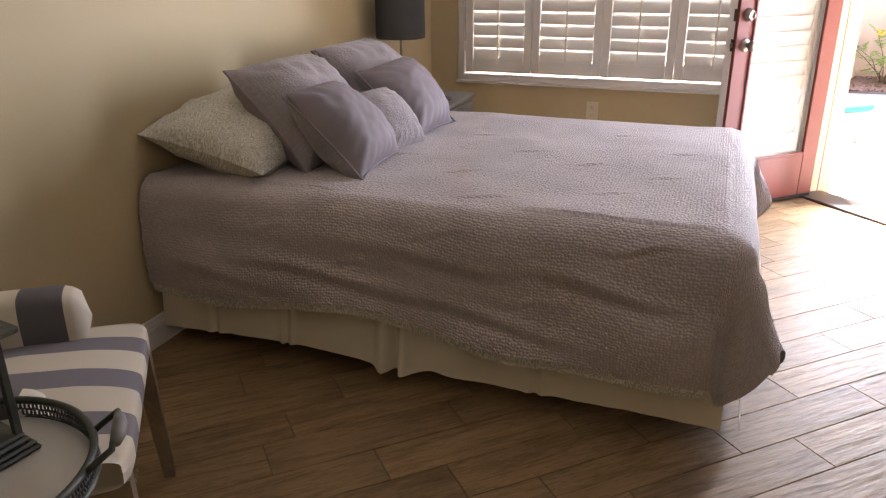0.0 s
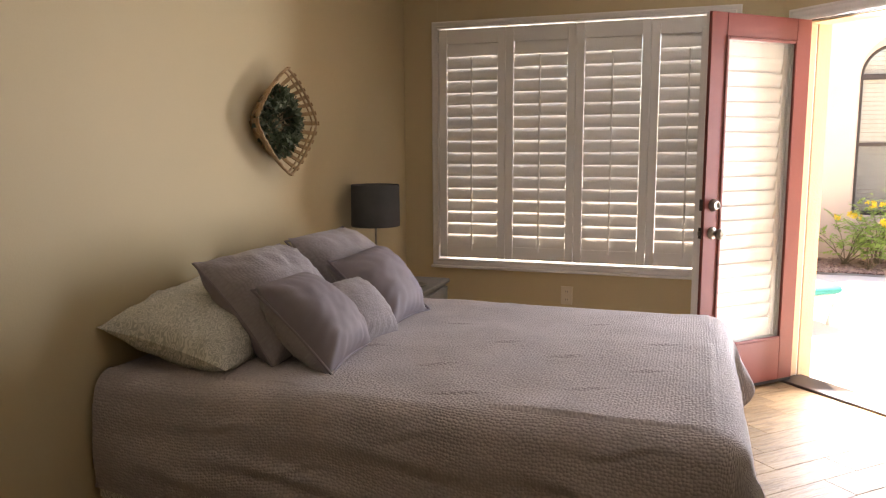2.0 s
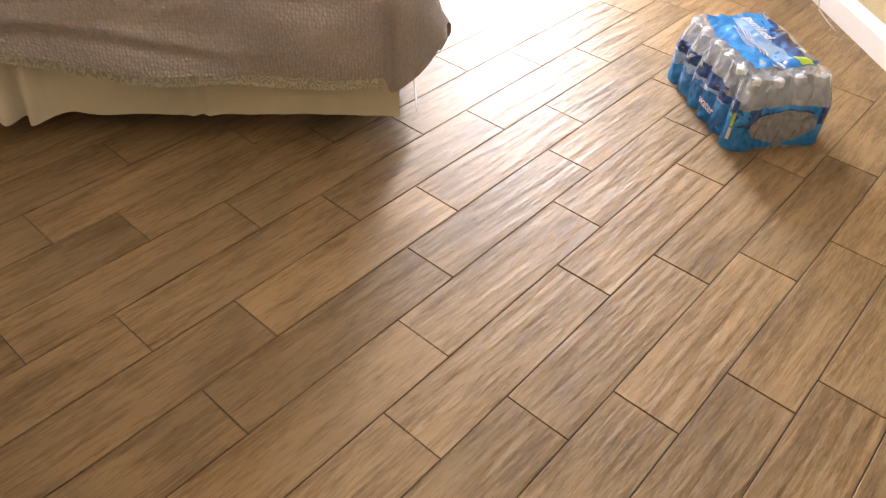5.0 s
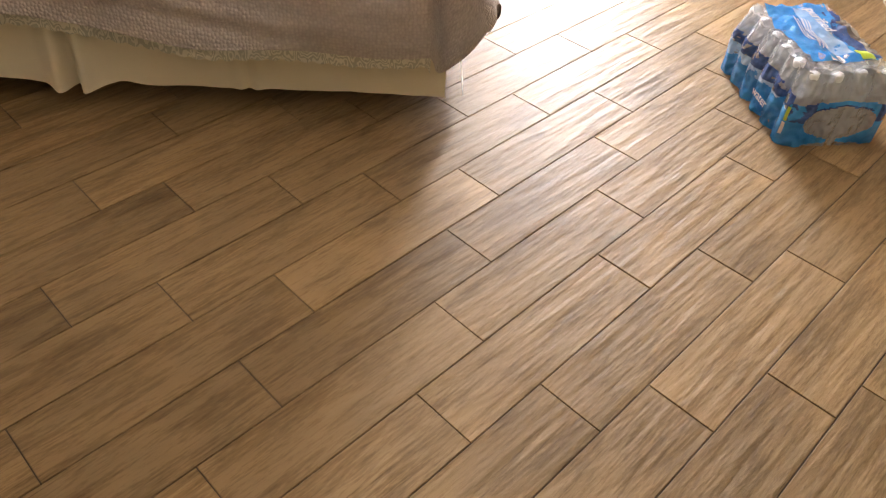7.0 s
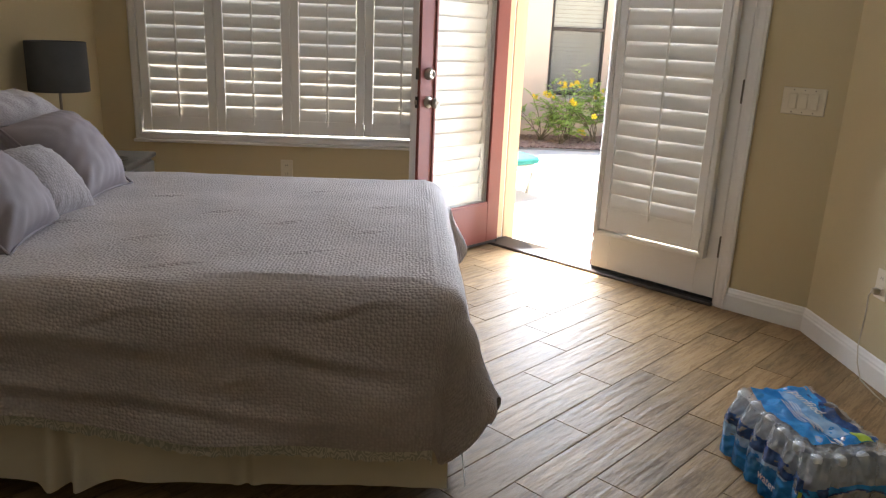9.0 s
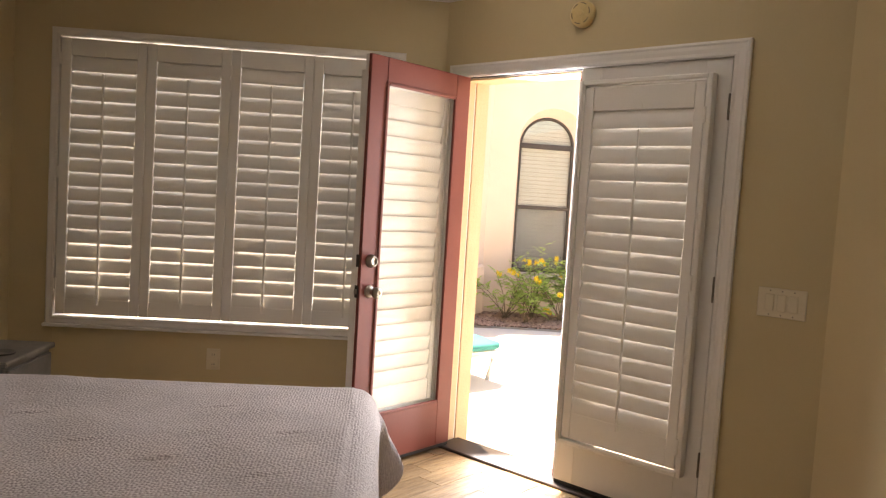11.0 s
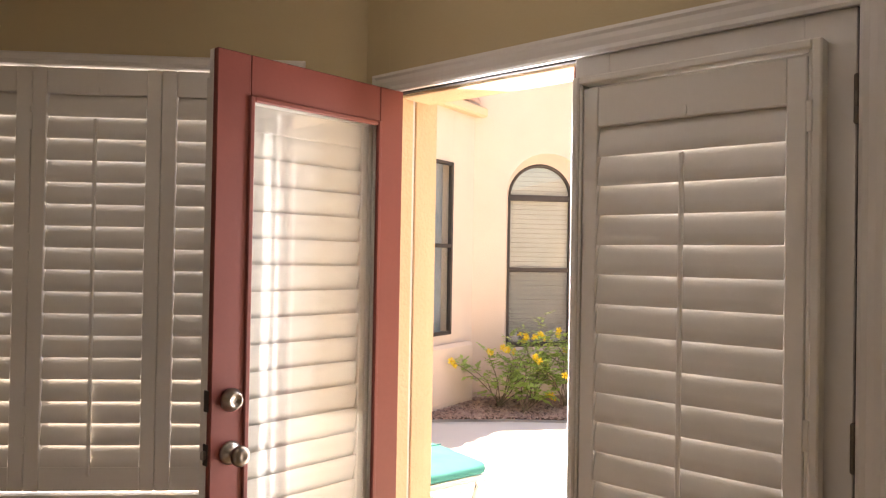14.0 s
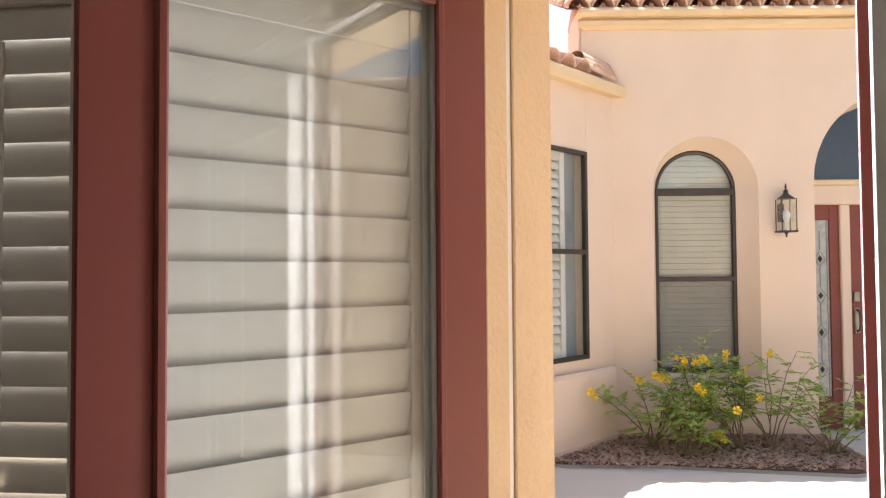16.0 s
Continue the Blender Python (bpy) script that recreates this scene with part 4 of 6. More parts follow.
part("rim", tube(diamond(0.262, 0.236, 0.105), 0.0065, 8, closed=True, flat=0.8), BAMBOO, wb, smooth=True)
part("rim", tube(diamond(0.250, 0.225, 0.088), 0.005, 8, closed=True, flat=0.8), BAMBOO, wb, smooth=True)
part("back_rim", tube(diamond(0.165, 0.148, 0.012), 0.009, 8, closed=True), BAMBOO, wb, smooth=True)


def ribbon(pts, side, w, th):
    """A flat strip along points; side gives the direction of its width."""
    me = Mesh()
    sd = Vector(side).normalized()
    n = len(pts)
    vs, fs = [], []
    for k, p in enumerate(pts):
        d = (pts[min(n - 1, k + 1)] - pts[max(0, k - 1)]).normalized()
        nr = sd.cross(d).normalized()
        vs += [p - sd * w / 2 - nr * th / 2, p + sd * w / 2 - nr * th / 2, p + sd * w / 2 + nr * th / 2, p - sd * w / 2 + nr * th / 2]
    for k in range(n - 1):
        for q in range(4):
            r = (q + 1) % 4
            fs.append((k * 4 + q, k * 4 + r, k * 4 + 4 + r, k * 4 + 4 + q))
    fs += [(3, 2, 1, 0), tuple((n - 1) * 4 + q for q in range(4))]
    return me.add(vs, fs)


NSL = 28
fo, fi = diamond(0.262, 0.236, 0.102, NSL), diamond(0.160, 0.143, 0.014, NSL)
for i in range(NSL):
    a, b = Vector(fo[i]), Vector(fi[i])
    across = Vector(fo[(i + 1) % NSL]) - Vector(fo[i - 1])
    out = a - b
    curl = a + Vector((0.010, 0, 0)) + out * 0.05
    pts = [curl, a, (a + b) / 2 + out * 0.12 + Vector((-0.008, 0, 0)), b]
    part("slat", ribbon(pts, across, 0.019, 0.0045), BAMBOO, wb)


def leaf_cloud(n, place, size, seed, bend=0.25, aspect=0.55):
    rnd = random.Random(seed)
    me = Mesh()
    for _ in range(n):
        p, d = place(rnd)
        s = size * rnd.uniform(0.6, 1.25)
        d = Vector(d).normalized()
        x = d.cross(Vector((rnd.uniform(-1, 1), rnd.uniform(-1, 1), rnd.uniform(-1, 1)))).normalized()
        nrm = x.cross(d)
        p = Vector(p)
        L, W = s, s * aspect
        me.add([p, p + d * L * 0.4 + x * W * 0.5 + nrm * L * bend * 0.2, p + d * L + nrm * -L * bend, p + d * L * 0.4 - x * W * 0.5 + nrm * L * bend * 0.2, p + d * L * 0.45],
               [(0, 1, 4), (1, 2, 4), (2, 3, 4), (3, 0, 4)])
    return me


def wreath_place(r):
    a = r.uniform(0, 2 * math.pi)
    k = r.uniform(0.25, 1.0) ** 0.6
    c, s = math.cos(a), math.sin(a)
    q = 1 / (abs(c) ** 1.4 + abs(s) ** 1.4) ** (1 / 1.4)
    p = (r.uniform(0.02, 0.12) * (1.15 - 0.5 * k), 0.165 * c * q * k, 0.152 * s * q * k)
    return p, (r.uniform(0.1, 1.0), c + r.uniform(-0.9, 0.9), s + r.uniform(-0.9, 0.9))


part("greenery", leaf_cloud(1500, wreath_place, 0.029, 5, aspect=0.75), LEAFD, wb, "dusty green foliage")
me = Mesh()
for i in range(14):
    a = 2 * math.pi * i / 14
    tube([(0.02, 0.02 * math.cos(a), 0.02 * math.sin(a)), (0.07, 0.1 * math.cos(a + 0.3), 0.1 * math.sin(a + 0.3)), (0.09, 0.17 * math.cos(a + 0.5), 0.15 * math.sin(a + 0.5))], 0.003, 5, me)
part("twigs", me, STEM, wb)

# ---- striped bench ----
ch_ang = math.degrees(math.atan2(-0.481, 0.363))
bench = thing("upholstered_bench", pose(0.345, -3.455, 0, 0, 0, ch_ang), "bench in cream and grey striped fabric with rolled arms", "bench")
BW, BD = 0.60, 0.52


def cushion(x0, x1, y0, y1, z0, z1, r, seed, crown_h=0.03):
    me = Mesh()

    def rr(u):
        return max(-1.0, min(1.0, u))
    n = 28

    def f(a, b):
        th, u = b * 2 * math.pi, a * 2 - 1
        c, s = math.cos(th), math.sin(th)
        p = 0.32
        cx = math.copysign(abs(c) ** p, c)
        cz = math.copysign(abs(s) ** p, s)
        sh = max(0.0, 1 - abs(u) ** 8) ** 0.5 * 0.06 + 0.94 if abs(u) < 1 else 0.94
        y = (y0 + y1) / 2 + cx * (y1 - y0) / 2 * sh
        z = (z0 + z1) / 2 + cz * (z1 - z0) / 2 * sh + (crown_h * (1 - u * u) * (1 - cx * cx) if s > 0 else 0)
        return ((x0 + x1) / 2 + u * (x1 - x0) / 2, y, z)
    sheet(f, n, 48, me)
    k = 49
    me.f.append(tuple(range(48))[::-1])
    me.f.append(tuple(n * k + i for i in range(48)))
    return me


STRIPE_X = stripe_mat("cream_and_grey_stripe_seat", (0.62, 0.56, 0.46), (0.20, 0.185, 0.205), 0.172, 0.55, 0)
part("seat", cushion(0, BW, -BD, 0.0, 0.40, 0.475, 0.03, 1, 0.035), STRIPE_X, bench, "striped upholstered seat", True)
for x in (0.055, BW - 0.055):
    arm = Mesh()
    K, L = 22, 20
    for k in range(K):
        q = k / (K - 1)
        sc = max(0.0, 1 - abs(2 * q - 1) ** 9) ** 0.5 * 0.97 + 0.03
        for i in range(L):
            th = 2 * math.pi * i / L
            c, s = math.cos(th), math.sin(th)
            arm.v.append((x + 0.052 * math.copysign(abs(c) ** 0.6, c) * sc, -0.12 - q * 0.38, 0.53 + 0.082 * math.copysign(abs(s) ** 0.55, s) * sc))
    for k in range(K - 1):
        for i in range(L):
            j = (i + 1) % L
            arm.f.append((k * L + i, k * L + j, (k + 1) * L + j, (k + 1) * L + i))
    arm.f.append(tuple(range(L))[::-1])
    arm.f.append(tuple((K - 1) * L + i for i in range(L)))
    part("arm", arm, stripe_mat("cream_and_grey_stripe_arm", (0.62, 0.56, 0.46), (0.13, 0.12, 0.13), 0.17, 0.42, 1), bench, "striped rolled arm", True)
for x, y, sx, sy in ((0.03, -0.03, -0.012, 0.02), (BW - 0.03, -0.03, 0.012, 0.02), (0.03, -BD + 0.03, -0.012, -0.03), (BW - 0.03, -BD + 0.03, 0.012, -0.03)):
    lg = Mesh()
    lg.add([(x + sx * q + dx * (0.014 + 0.009 * (1 - q)), y + sy * q + dy * (0.014 + 0.009 * (1 - q)), 0.415 * (1 - q)) for q in (0, 0.5, 1) for dx, dy in ((-1, -1), (1, -1), (1, 1), (-1, 1))],
           [(k * 4 + i, k * 4 + 4 + i, k * 4 + 4 + (i + 1) % 4, k * 4 + (i + 1) % 4) for k in (0, 1) for i in range(4)] + [(0, 1, 2, 3), (11, 10, 9, 8)])
    part("leg", lg, GREYWOOD, bench, "weathered brown wooden leg")
for i in range(3):
    part("nail_head", lathe([(0.005, 0), (0.004, 0.002), (0.001, 0.003)], 8, pose(BW - 0.012 - 0.016 * i, 0.001, 0.408, -90, 0, 0)), STEEL, bench)

# ---- tray table with lantern ----
TZ = 0.575
TT = thing("tray_table", pose(0.637, -4.215, 0), "round pewter tray table with pierced rim and cream top", "tray table")
TR = 0.206
part("tray", lathe([(0.0, TZ), (TR - 0.004, TZ), (TR, TZ + 0.004), (TR, TZ + 0.012), (TR - 0.01, TZ + 0.014), (0.0, TZ + 0.014)], 64, cap=False), TRAYTOP, TT, "cream enamelled tray", True)
for z, r in ((TZ + 0.008, 0.0055), (TZ + 0.046, 0.0065)):
    part("rim_rail", tube([((TR + 0.003) * math.cos(2 * math.pi * i / 72), (TR + 0.003) * math.sin(2 * math.pi * i / 72), z) for i in range(72)], r, 8, closed=True), PEWTER, TT, smooth=True)
me = Mesh()
rnd = random.Random(3)
for i in range(170):
    a = 2 * math.pi * i / 170
    for kz in (0.3, 0.7):
        aa = a + (kz - 0.5) * 0.02
        c = Vector(((TR + 0.003) * math.cos(aa), (TR + 0.003) * math.sin(aa), TZ + 0.012 + 0.03 * kz))
        t = Vector((-math.sin(aa), math.cos(aa), 0))
        rr_ = 0.0042 + 0.0012 * rnd.random()
        tube([c + t * rr_ * math.cos(q) + Vector((0, 0, 1.3 * rr_ * math.sin(q))) for q in [k * math.pi / 3 for k in range(6)]], 0.0021, 4, me, True)
part("pierced_band", me, PEWTER, TT, "pierced scrollwork band")
ha = math.radians(38)
for side in (0, math.pi):
    hd = part("handle_bracket", tube([(TR * math.cos(ha + side - 0.28), TR * math.sin(ha + side - 0.28), TZ + 0.04), ((TR + 0.045) * math.cos(ha + side - 0.22), (TR + 0.045) * math.sin(ha + side - 0.22), TZ + 0.075),
                     ((TR + 0.045) * math.cos(ha + side + 0.22), (TR + 0.045) * math.sin(ha + side + 0.22), TZ + 0.075), (TR * math.cos(ha + side + 0.28), TR * math.sin(ha + side + 0.28), TZ + 0.04)], 0.0055, 8), PEWTER, TT, smooth=True)
    part("grip", tube([((TR + 0.046) * math.cos(ha + side + q), (TR + 0.046) * math.sin(ha + side + q), TZ + 0.076) for q in (-0.15, -0.05, 0.05, 0.15)], [0.009, 0.012, 0.012, 0.009], 10), NIGHT, TT, "grey turned wooden grip", True)
for i in range(4):
    a = math.pi / 4 + i * math.pi / 2
    part("leg", tube([(0.15 * math.cos(a), 0.15 * math.sin(a), TZ), (0.12 * math.cos(a), 0.12 * math.sin(a), 0.3), (0.17 * math.cos(a), 0.17 * math.sin(a), 0.006)], 0.009, 8), PEWTER, TT, smooth=True)
part("brace_ring", tube([(0.122 * math.cos(2 * math.pi * i / 32), 0.122 * math.sin(2 * math.pi * i / 32), 0.3) for i in range(32)], 0.006, 6, closed=True), PEWTER, TT, smooth=True)

LT = thing("lantern", pose(0.591, -4.1455, TZ + 0.014, 0, 0, -9), "grey metal candle lantern on the tray", "lantern")
for w, z0, z1 in ((0.080, 0, 0.010), (0.076, 0.010, 0.018), (0.070, 0.018, 0.028), (0.066, 0.028, 0.036)):
    part("base", cbox((-w, -w, z0), (w, w, z1), 0.004), PEWTER, LT)
for x in (-0.057, 0.057):
    for y in (-0.057, 0.057):
        part("post", cbox((x - 0.006, y - 0.006, 0.036), (x + 0.006, y + 0.006, 0.215), 0.001), PEWTER, LT)
part("top_plate", cbox((-0.085, -0.085, 0.215), (0.085, 0.085, 0.228), 0.004), PEWTER, LT)
part("roof", lathe([(0.10, 0.228), (0.06, 0.245), (0.02, 0.265), (0.012, 0.285)], 4, pose(0, 0, 0, 0, 0, 45)), PEWTER, LT)
part("ring", tube([(0, 0.03 * math.cos(2 * math.pi * i / 24), 0.314 + 0.03 * math.sin(2 * math.pi * i / 24)) for i in range(24)], 0.0035, 6, closed=True), PEWTER, LT, smooth=True)

# ---- wall plates, smoke alarm ----
def plate(name, m, w, h, label, cat, mt):
    ob = thing(name, m, label, cat)
    part("cover_plate", cbox((-w / 2, -0.006, -h / 2), (w / 2, 0, h / 2), 0.003), mt, ob)
    return ob


sw = plate("light_switch", DW @ pose(1.868, -0.0005, 1.04), 0.186, 0.118, "ivory three-gang rocker light switch plate", "light switch", CREAM)
for x in (-0.046, 0.0, 0.046):
    part("rocker", cbox((x - 0.017, -0.0115, -0.034), (x + 0.017, -0.006, 0.034), 0.002), CREAM, sw)
    for z in (-0.048, 0.048):
        part("screw", lathe([(0.003, 0), (0.003, 0.001)], 8, pose(x, -0.006, z, 90, 0, 0)), STEEL, sw)


def outlet(m):
    ob = plate("outlet", m, 0.074, 0.118, "ivory wall outlet plate with two sockets", "outlet", CREAM)
    for z in (-0.026, 0.026):
        so = part("socket", cbox((-0.017, -0.0085, z - 0.016), (0.017, -0.006, z + 0.016), 0.002), CREAM, ob)
        for x in (-0.006, 0.006):
            part("slot", cbox((x - 0.001, -0.0092, z - 0.006), (x + 0.001, -0.0084, z + 0.006), 0.0002), BLACKM, so)
    return ob


outlet(pose(0.90, -0.0005, 0.41))
outlet(pose(XR - 0.0005, -1.945, 0.395, 0, 0, -90))
plug = thing("power_cord", pose(XR - 0.01, -1.945, 0.369), "beige plug and cord hanging to the floor", "power cord")
part("plug", cbox((-0.03, -0.013, -0.012), (0.0, 0.013, 0.012), 0.005), CORD, plug)
part("cord", tube([(-0.028, 0, 0), (-0.036, 0.004, -0.02), (-0.02, 0.022, -0.09), (-0.012, 0.035, -0.17), (-0.018, 0.03, -0.25), (-0.025, 0.0, -0.31), (-0.032, -0.05, -0.358), (-0.04, -0.16, -0.365), (-0.045, -0.22, -0.365)], 0.0028, 6), CORD, plug, smooth=True)

sa = thing("smoke_alarm", DW @ pose(0.862, 0, 2.285, 90, 0, 0), "yellowed round smoke alarm over the patio doors", "smoke alarm")
part("housing", lathe([(0.062, 0), (0.064, 0.008), (0.062, 0.026), (0.052, 0.034), (0.0, 0.036)], 36), YELLOWED, sa, smooth=True)
for i in range(6):
    a = i * math.pi / 3 + 0.2
    part("vent_slot", tube([(0.048 * math.cos(a + q), 0.048 * math.sin(a + q), 0.0365) for q in (-0.3, 0, 0.3)], 0.0018, 5), BRONZE, sa)
    part("rib", tube([(0.022 * math.cos(a + 0.5), 0.022 * math.sin(a + 0.5), 0.0365), (0.046 * math.cos(a + 0.5), 0.046 * math.sin(a + 0.5), 0.036)], 0.0018, 5), YELLOWED, sa)
part("test_button", lathe([(0.015, 0.034), (0.015, 0.04), (0.012, 0.042)], 18), YELLOWED, sa)
# ---- shrink-wrapped case of water bottles ----
pk = thing("water_bottle_pack", pose(2.865, -2.70, 0, 0, 0, 6) @ Matrix.Diagonal((1.10, 1.10, 1.08, 1)), "shrink-wrapped case of water bottles with blue print", "bottle pack")
PX, PY, NX, NY = 0.0675, 0.0685, 4, 6
HW, HL = PX * NX / 2, PY * NY / 2
bprof = [(0.012, 0.002), (0.028, 0.0), (0.0325, 0.006), (0.0325, 0.03), (0.030, 0.034), (0.0325, 0.038), (0.0325, 0.05), (0.030, 0.054), (0.0325, 0.058), (0.0325, 0.07), (0.030, 0.074), (0.0325, 0.078),
         (0.0325, 0.12), (0.029, 0.14), (0.02, 0.16), (0.0125, 0.172), (0.012, 0.182)]
bottle_me = lathe(bprof, 14).data("bottle", PET, True)
cap_me = lathe([(0.0145, 0.178), (0.0148, 0.180), (0.0148, 0.192), (0.013, 0.196), (0.004, 0.197)], 14).data("cap", CAPW, True)
for i in range(NX):
    for j in range(NY):
        m = pose((i + 0.5) * PX - HW, (j + 0.5) * PY - HL, 0.002 + random.uniform(0, 0.002), random.uniform(-1.6, 1.6), random.uniform(-1.6, 1.6), 0)
        b_ = part("bottle", bottle_me, PET, pk, m=m)
        part("cap", cap_me, CAPW, b_)


def pack_outline(s):
    """Point on the pack's outline, s from 0 to 1 round it from the front-left corner, with a bulge for each bottle; and its side and place along it."""
    per = 4 * (HW + HL)
    d = (s % 1.0) * per
    r = 0.03
    for side, (ln, n) in enumerate(((2 * HW, NX), (2 * HL, NY), (2 * HW, NX), (2 * HL, NY))):
        if d <= ln or side == 3:
            q = min(1.0, d / ln)
            bul = (0.005 if side in (0, 2) else 0.018) * abs(math.sin(q * n * math.pi)) ** 0.8 + (0.010 if side in (0, 2) else 0.0)
            e = 1.0
            cut = 0.014 * (max(0, 1 - q * ln / r) ** 2 + max(0, 1 - (1 - q) * ln / r) ** 2)
            o = bul - cut - 0.012
            x, y = ((-HW + q * ln, -HL - o), (HW + o, -HL + q * ln), (HW - q * ln, HL + o), (-HW - o, HL - q * ln))[side]
            return x, y, side, q
        d -= ln


def wrap_pt(s, z, seed=0.0):
    x, y, side, q = pack_outline(s)
    k = 1.0 + 0.006
    if z > 0.115:
        f = min(1, (z - 0.115) / 0.085)
        k -= 0.135 * f ** 1.2
    w = 0.007 * noise.noise((x * 26 + seed, y * 26, z * 20)) + 0.004 * noise.noise((x * 70, y * 70, z * 60 + seed))
    return (x * k + w, y * k + w, z + (0.004 * noise.noise((x * 40, y * 40, 3.0)) if z > 0.15 else 0))


def in_oval(side, q, z):
    return side in (0, 2) and ((q - 0.5) / 0.36) ** 2 + ((z - 0.075) / 0.055) ** 2 < 1


NS, zs = 560, [0.001 + 0.199 * k / 60 for k in range(61)]
grids = {"blue": Mesh(), "sky": Mesh(), "navy": Mesh(), "clear": Mesh(), "green": Mesh(), "white": Mesh()}
for i in range(NS):
    for j in range(len(zs) - 1):
        s0, s1 = i / NS, (i + 1) / NS
        _, _, side, q = pack_outline((s0 + s1) / 2)
        zc = (zs[j] + zs[j + 1]) / 2
        e = ((q - 0.5) / 0.36) ** 2 + ((zc - 0.072) / 0.048) ** 2
        nz = noise.noise((s0 * 46, zc * 42, 1.0)) + 0.5 * noise.noise((s0 * 110, zc * 95, 2.0))
        if side in (0, 2):
            kind = "clear" if e < 1 or (abs(q - 0.5) < 0.05 + 0.3 * max(0, 0.014 - zc) / 0.014 and zc < 0.03) else "blue" if zc < 0.122 + 0.012 * math.sin(q * math.pi) else "clear"
            if kind == "blue" and 0.075 < zc < 0.13 and (q < 0.22 or q > 0.86) and nz > -0.2:
                kind = "navy"
            if 1 <= e < 1.18 and zc > 0.105:
                kind = "navy"
        else:
            edge = 0.06 + 0.05 * q + 0.02 * nz
            kind = "blue" if zc < edge else "sky" if zc < 0.105 else "navy" if (zc < 0.142 and nz > -0.28) else "clear"
            if side == 3 and 0.07 < zc < 0.11 and 0.94 < q < 0.985:
                kind = "green"
            if side == 3 and 0.03 < zc < 0.068 and 0.94 < q < 0.975:
                kind = "white"
        grids[kind].add([wrap_pt(s0, zs[j]), wrap_pt(s1, zs[j]), wrap_pt(s1, zs[j + 1]), wrap_pt(s0, zs[j + 1])], [(0, 1, 2, 3)])
film = new("shrink_wrap")
film.parent = pk
for key, nm, mt, lb in (("blue", "blue_print", BLUEF, "deep blue printed film"), ("sky", "pale_print", SKYF, "pale blue printed film"), ("navy", "navy_print", NAVYF, "navy water-splash print"),
                        ("green", "green_patch", GREENF, "lime green patch"), ("white", "white_patch", WHITEF, "white printed patch"), ("clear", "clear_film", FILM, "clear shrink film")):
    if grids[key].f:
        ob = part(nm, grids[key], mt, film, lb)
        if mt is FILM:
            ob.visible_shadow = False


def top_z(x, y):
    i, j = (x + HW) / PX - 0.5, (y + HL) / PY - 0.5
    c = math.exp(-((i - round(i)) ** 2 + (j - round(j)) ** 2) * 11)
    return 0.199 + 0.007 * c + 0.010 * noise.noise((x * 17, y * 17, 0.5)) + 0.004 * noise.noise((x * 60, y * 60, 2.5))


def top_patch(x0, x1, y0, y1, lift, nx=18, ny=26, wave=0.0):
    return sheet(lambda u, v: (x0 + u * (x1 - x0) + wave * math.sin(v * 7 + 1), y0 + v * (y1 - y0), top_z(x0 + u * (x1 - x0), y0 + v * (y1 - y0)) + lift), nx, ny)


kx, ky = HW * 0.855, HL * 0.86
ob = part("clear_film", top_patch(-kx, kx, -ky, ky, 0.0, 40, 60), FILM, film, "clear crinkled top film")
ob.visible_shadow = False
part("blue_print", top_patch(-0.09, 0.09, -0.125, 0.178, 0.0025, 26, 40, 0.008), BLUEF, film, "deep blue printed top panel")
part("pale_print", top_patch(-0.012, 0.045, -0.085, 0.155, 0.0038, 16, 40, 0.008), SKYF, film, "pale blue printed stripe")
part("navy_print", top_patch(0.066, 0.098, -0.12, 0.14, 0.003, 10, 40, 0.01), NAVYF, film, "navy water-splash stripe")
part("black_badge", top_patch(0.078, 0.102, -0.02, 0.075, 0.0045, 8, 16, 0.004), BLACKF, film, "black brand badge")
part("green_patch", top_patch(0.055, 0.088, -0.125, -0.075, 0.0045, 8, 8), GREENF, film, "lime green patch")
part("white_patch", top_patch(-0.03, 0.008, -0.125, -0.09, 0.0045, 8, 8), WHITEF, film, "white barcode patch")
for k in range(6):
    part("text_line", top_patch(-0.036 + k * 0.0062, -0.0335 + k * 0.0062, -0.055 + 0.008 * (k % 2), 0.10 - 0.01 * (k % 3), 0.0046, 3, 30, 0.006), WHITEF, film)
for k in range(7):
    part("barcode_bar", top_patch(-0.026 + k * 0.0045, -0.0242 + k * 0.0045, -0.121, -0.096, 0.0052, 2, 6), BLACKF, film)


def lettering(body, size, m, mt, parent, name, label):
    cu = bpy.data.curves.new(name, "FONT")
    cu.body, cu.size, cu.extrude = body, size, 0.0004
    tmp = bpy.data.objects.new("tmp", cu)
    scene.collection.objects.link(tmp)
    me_ = bpy.data.meshes.new_from_object(tmp.evaluated_get(bpy.context.evaluated_depsgraph_get()))
    bpy.data.objects.remove(tmp)
    me_.materials.clear()
    me_.materials.append(mt)
    return part(name, me_, mt, parent, label, m=m)


lettering("purified", 0.042, pose(0.018, 0.135, 0.2155, 0, 0, -90), WHITEF, film, "lettering", "white lettering on the wrap")
lettering("water", 0.034, pose(-HW - 0.012, -0.02, 0.048, 84, 0, -90), WHITEF, film, "lettering", "white lettering on the wrap")
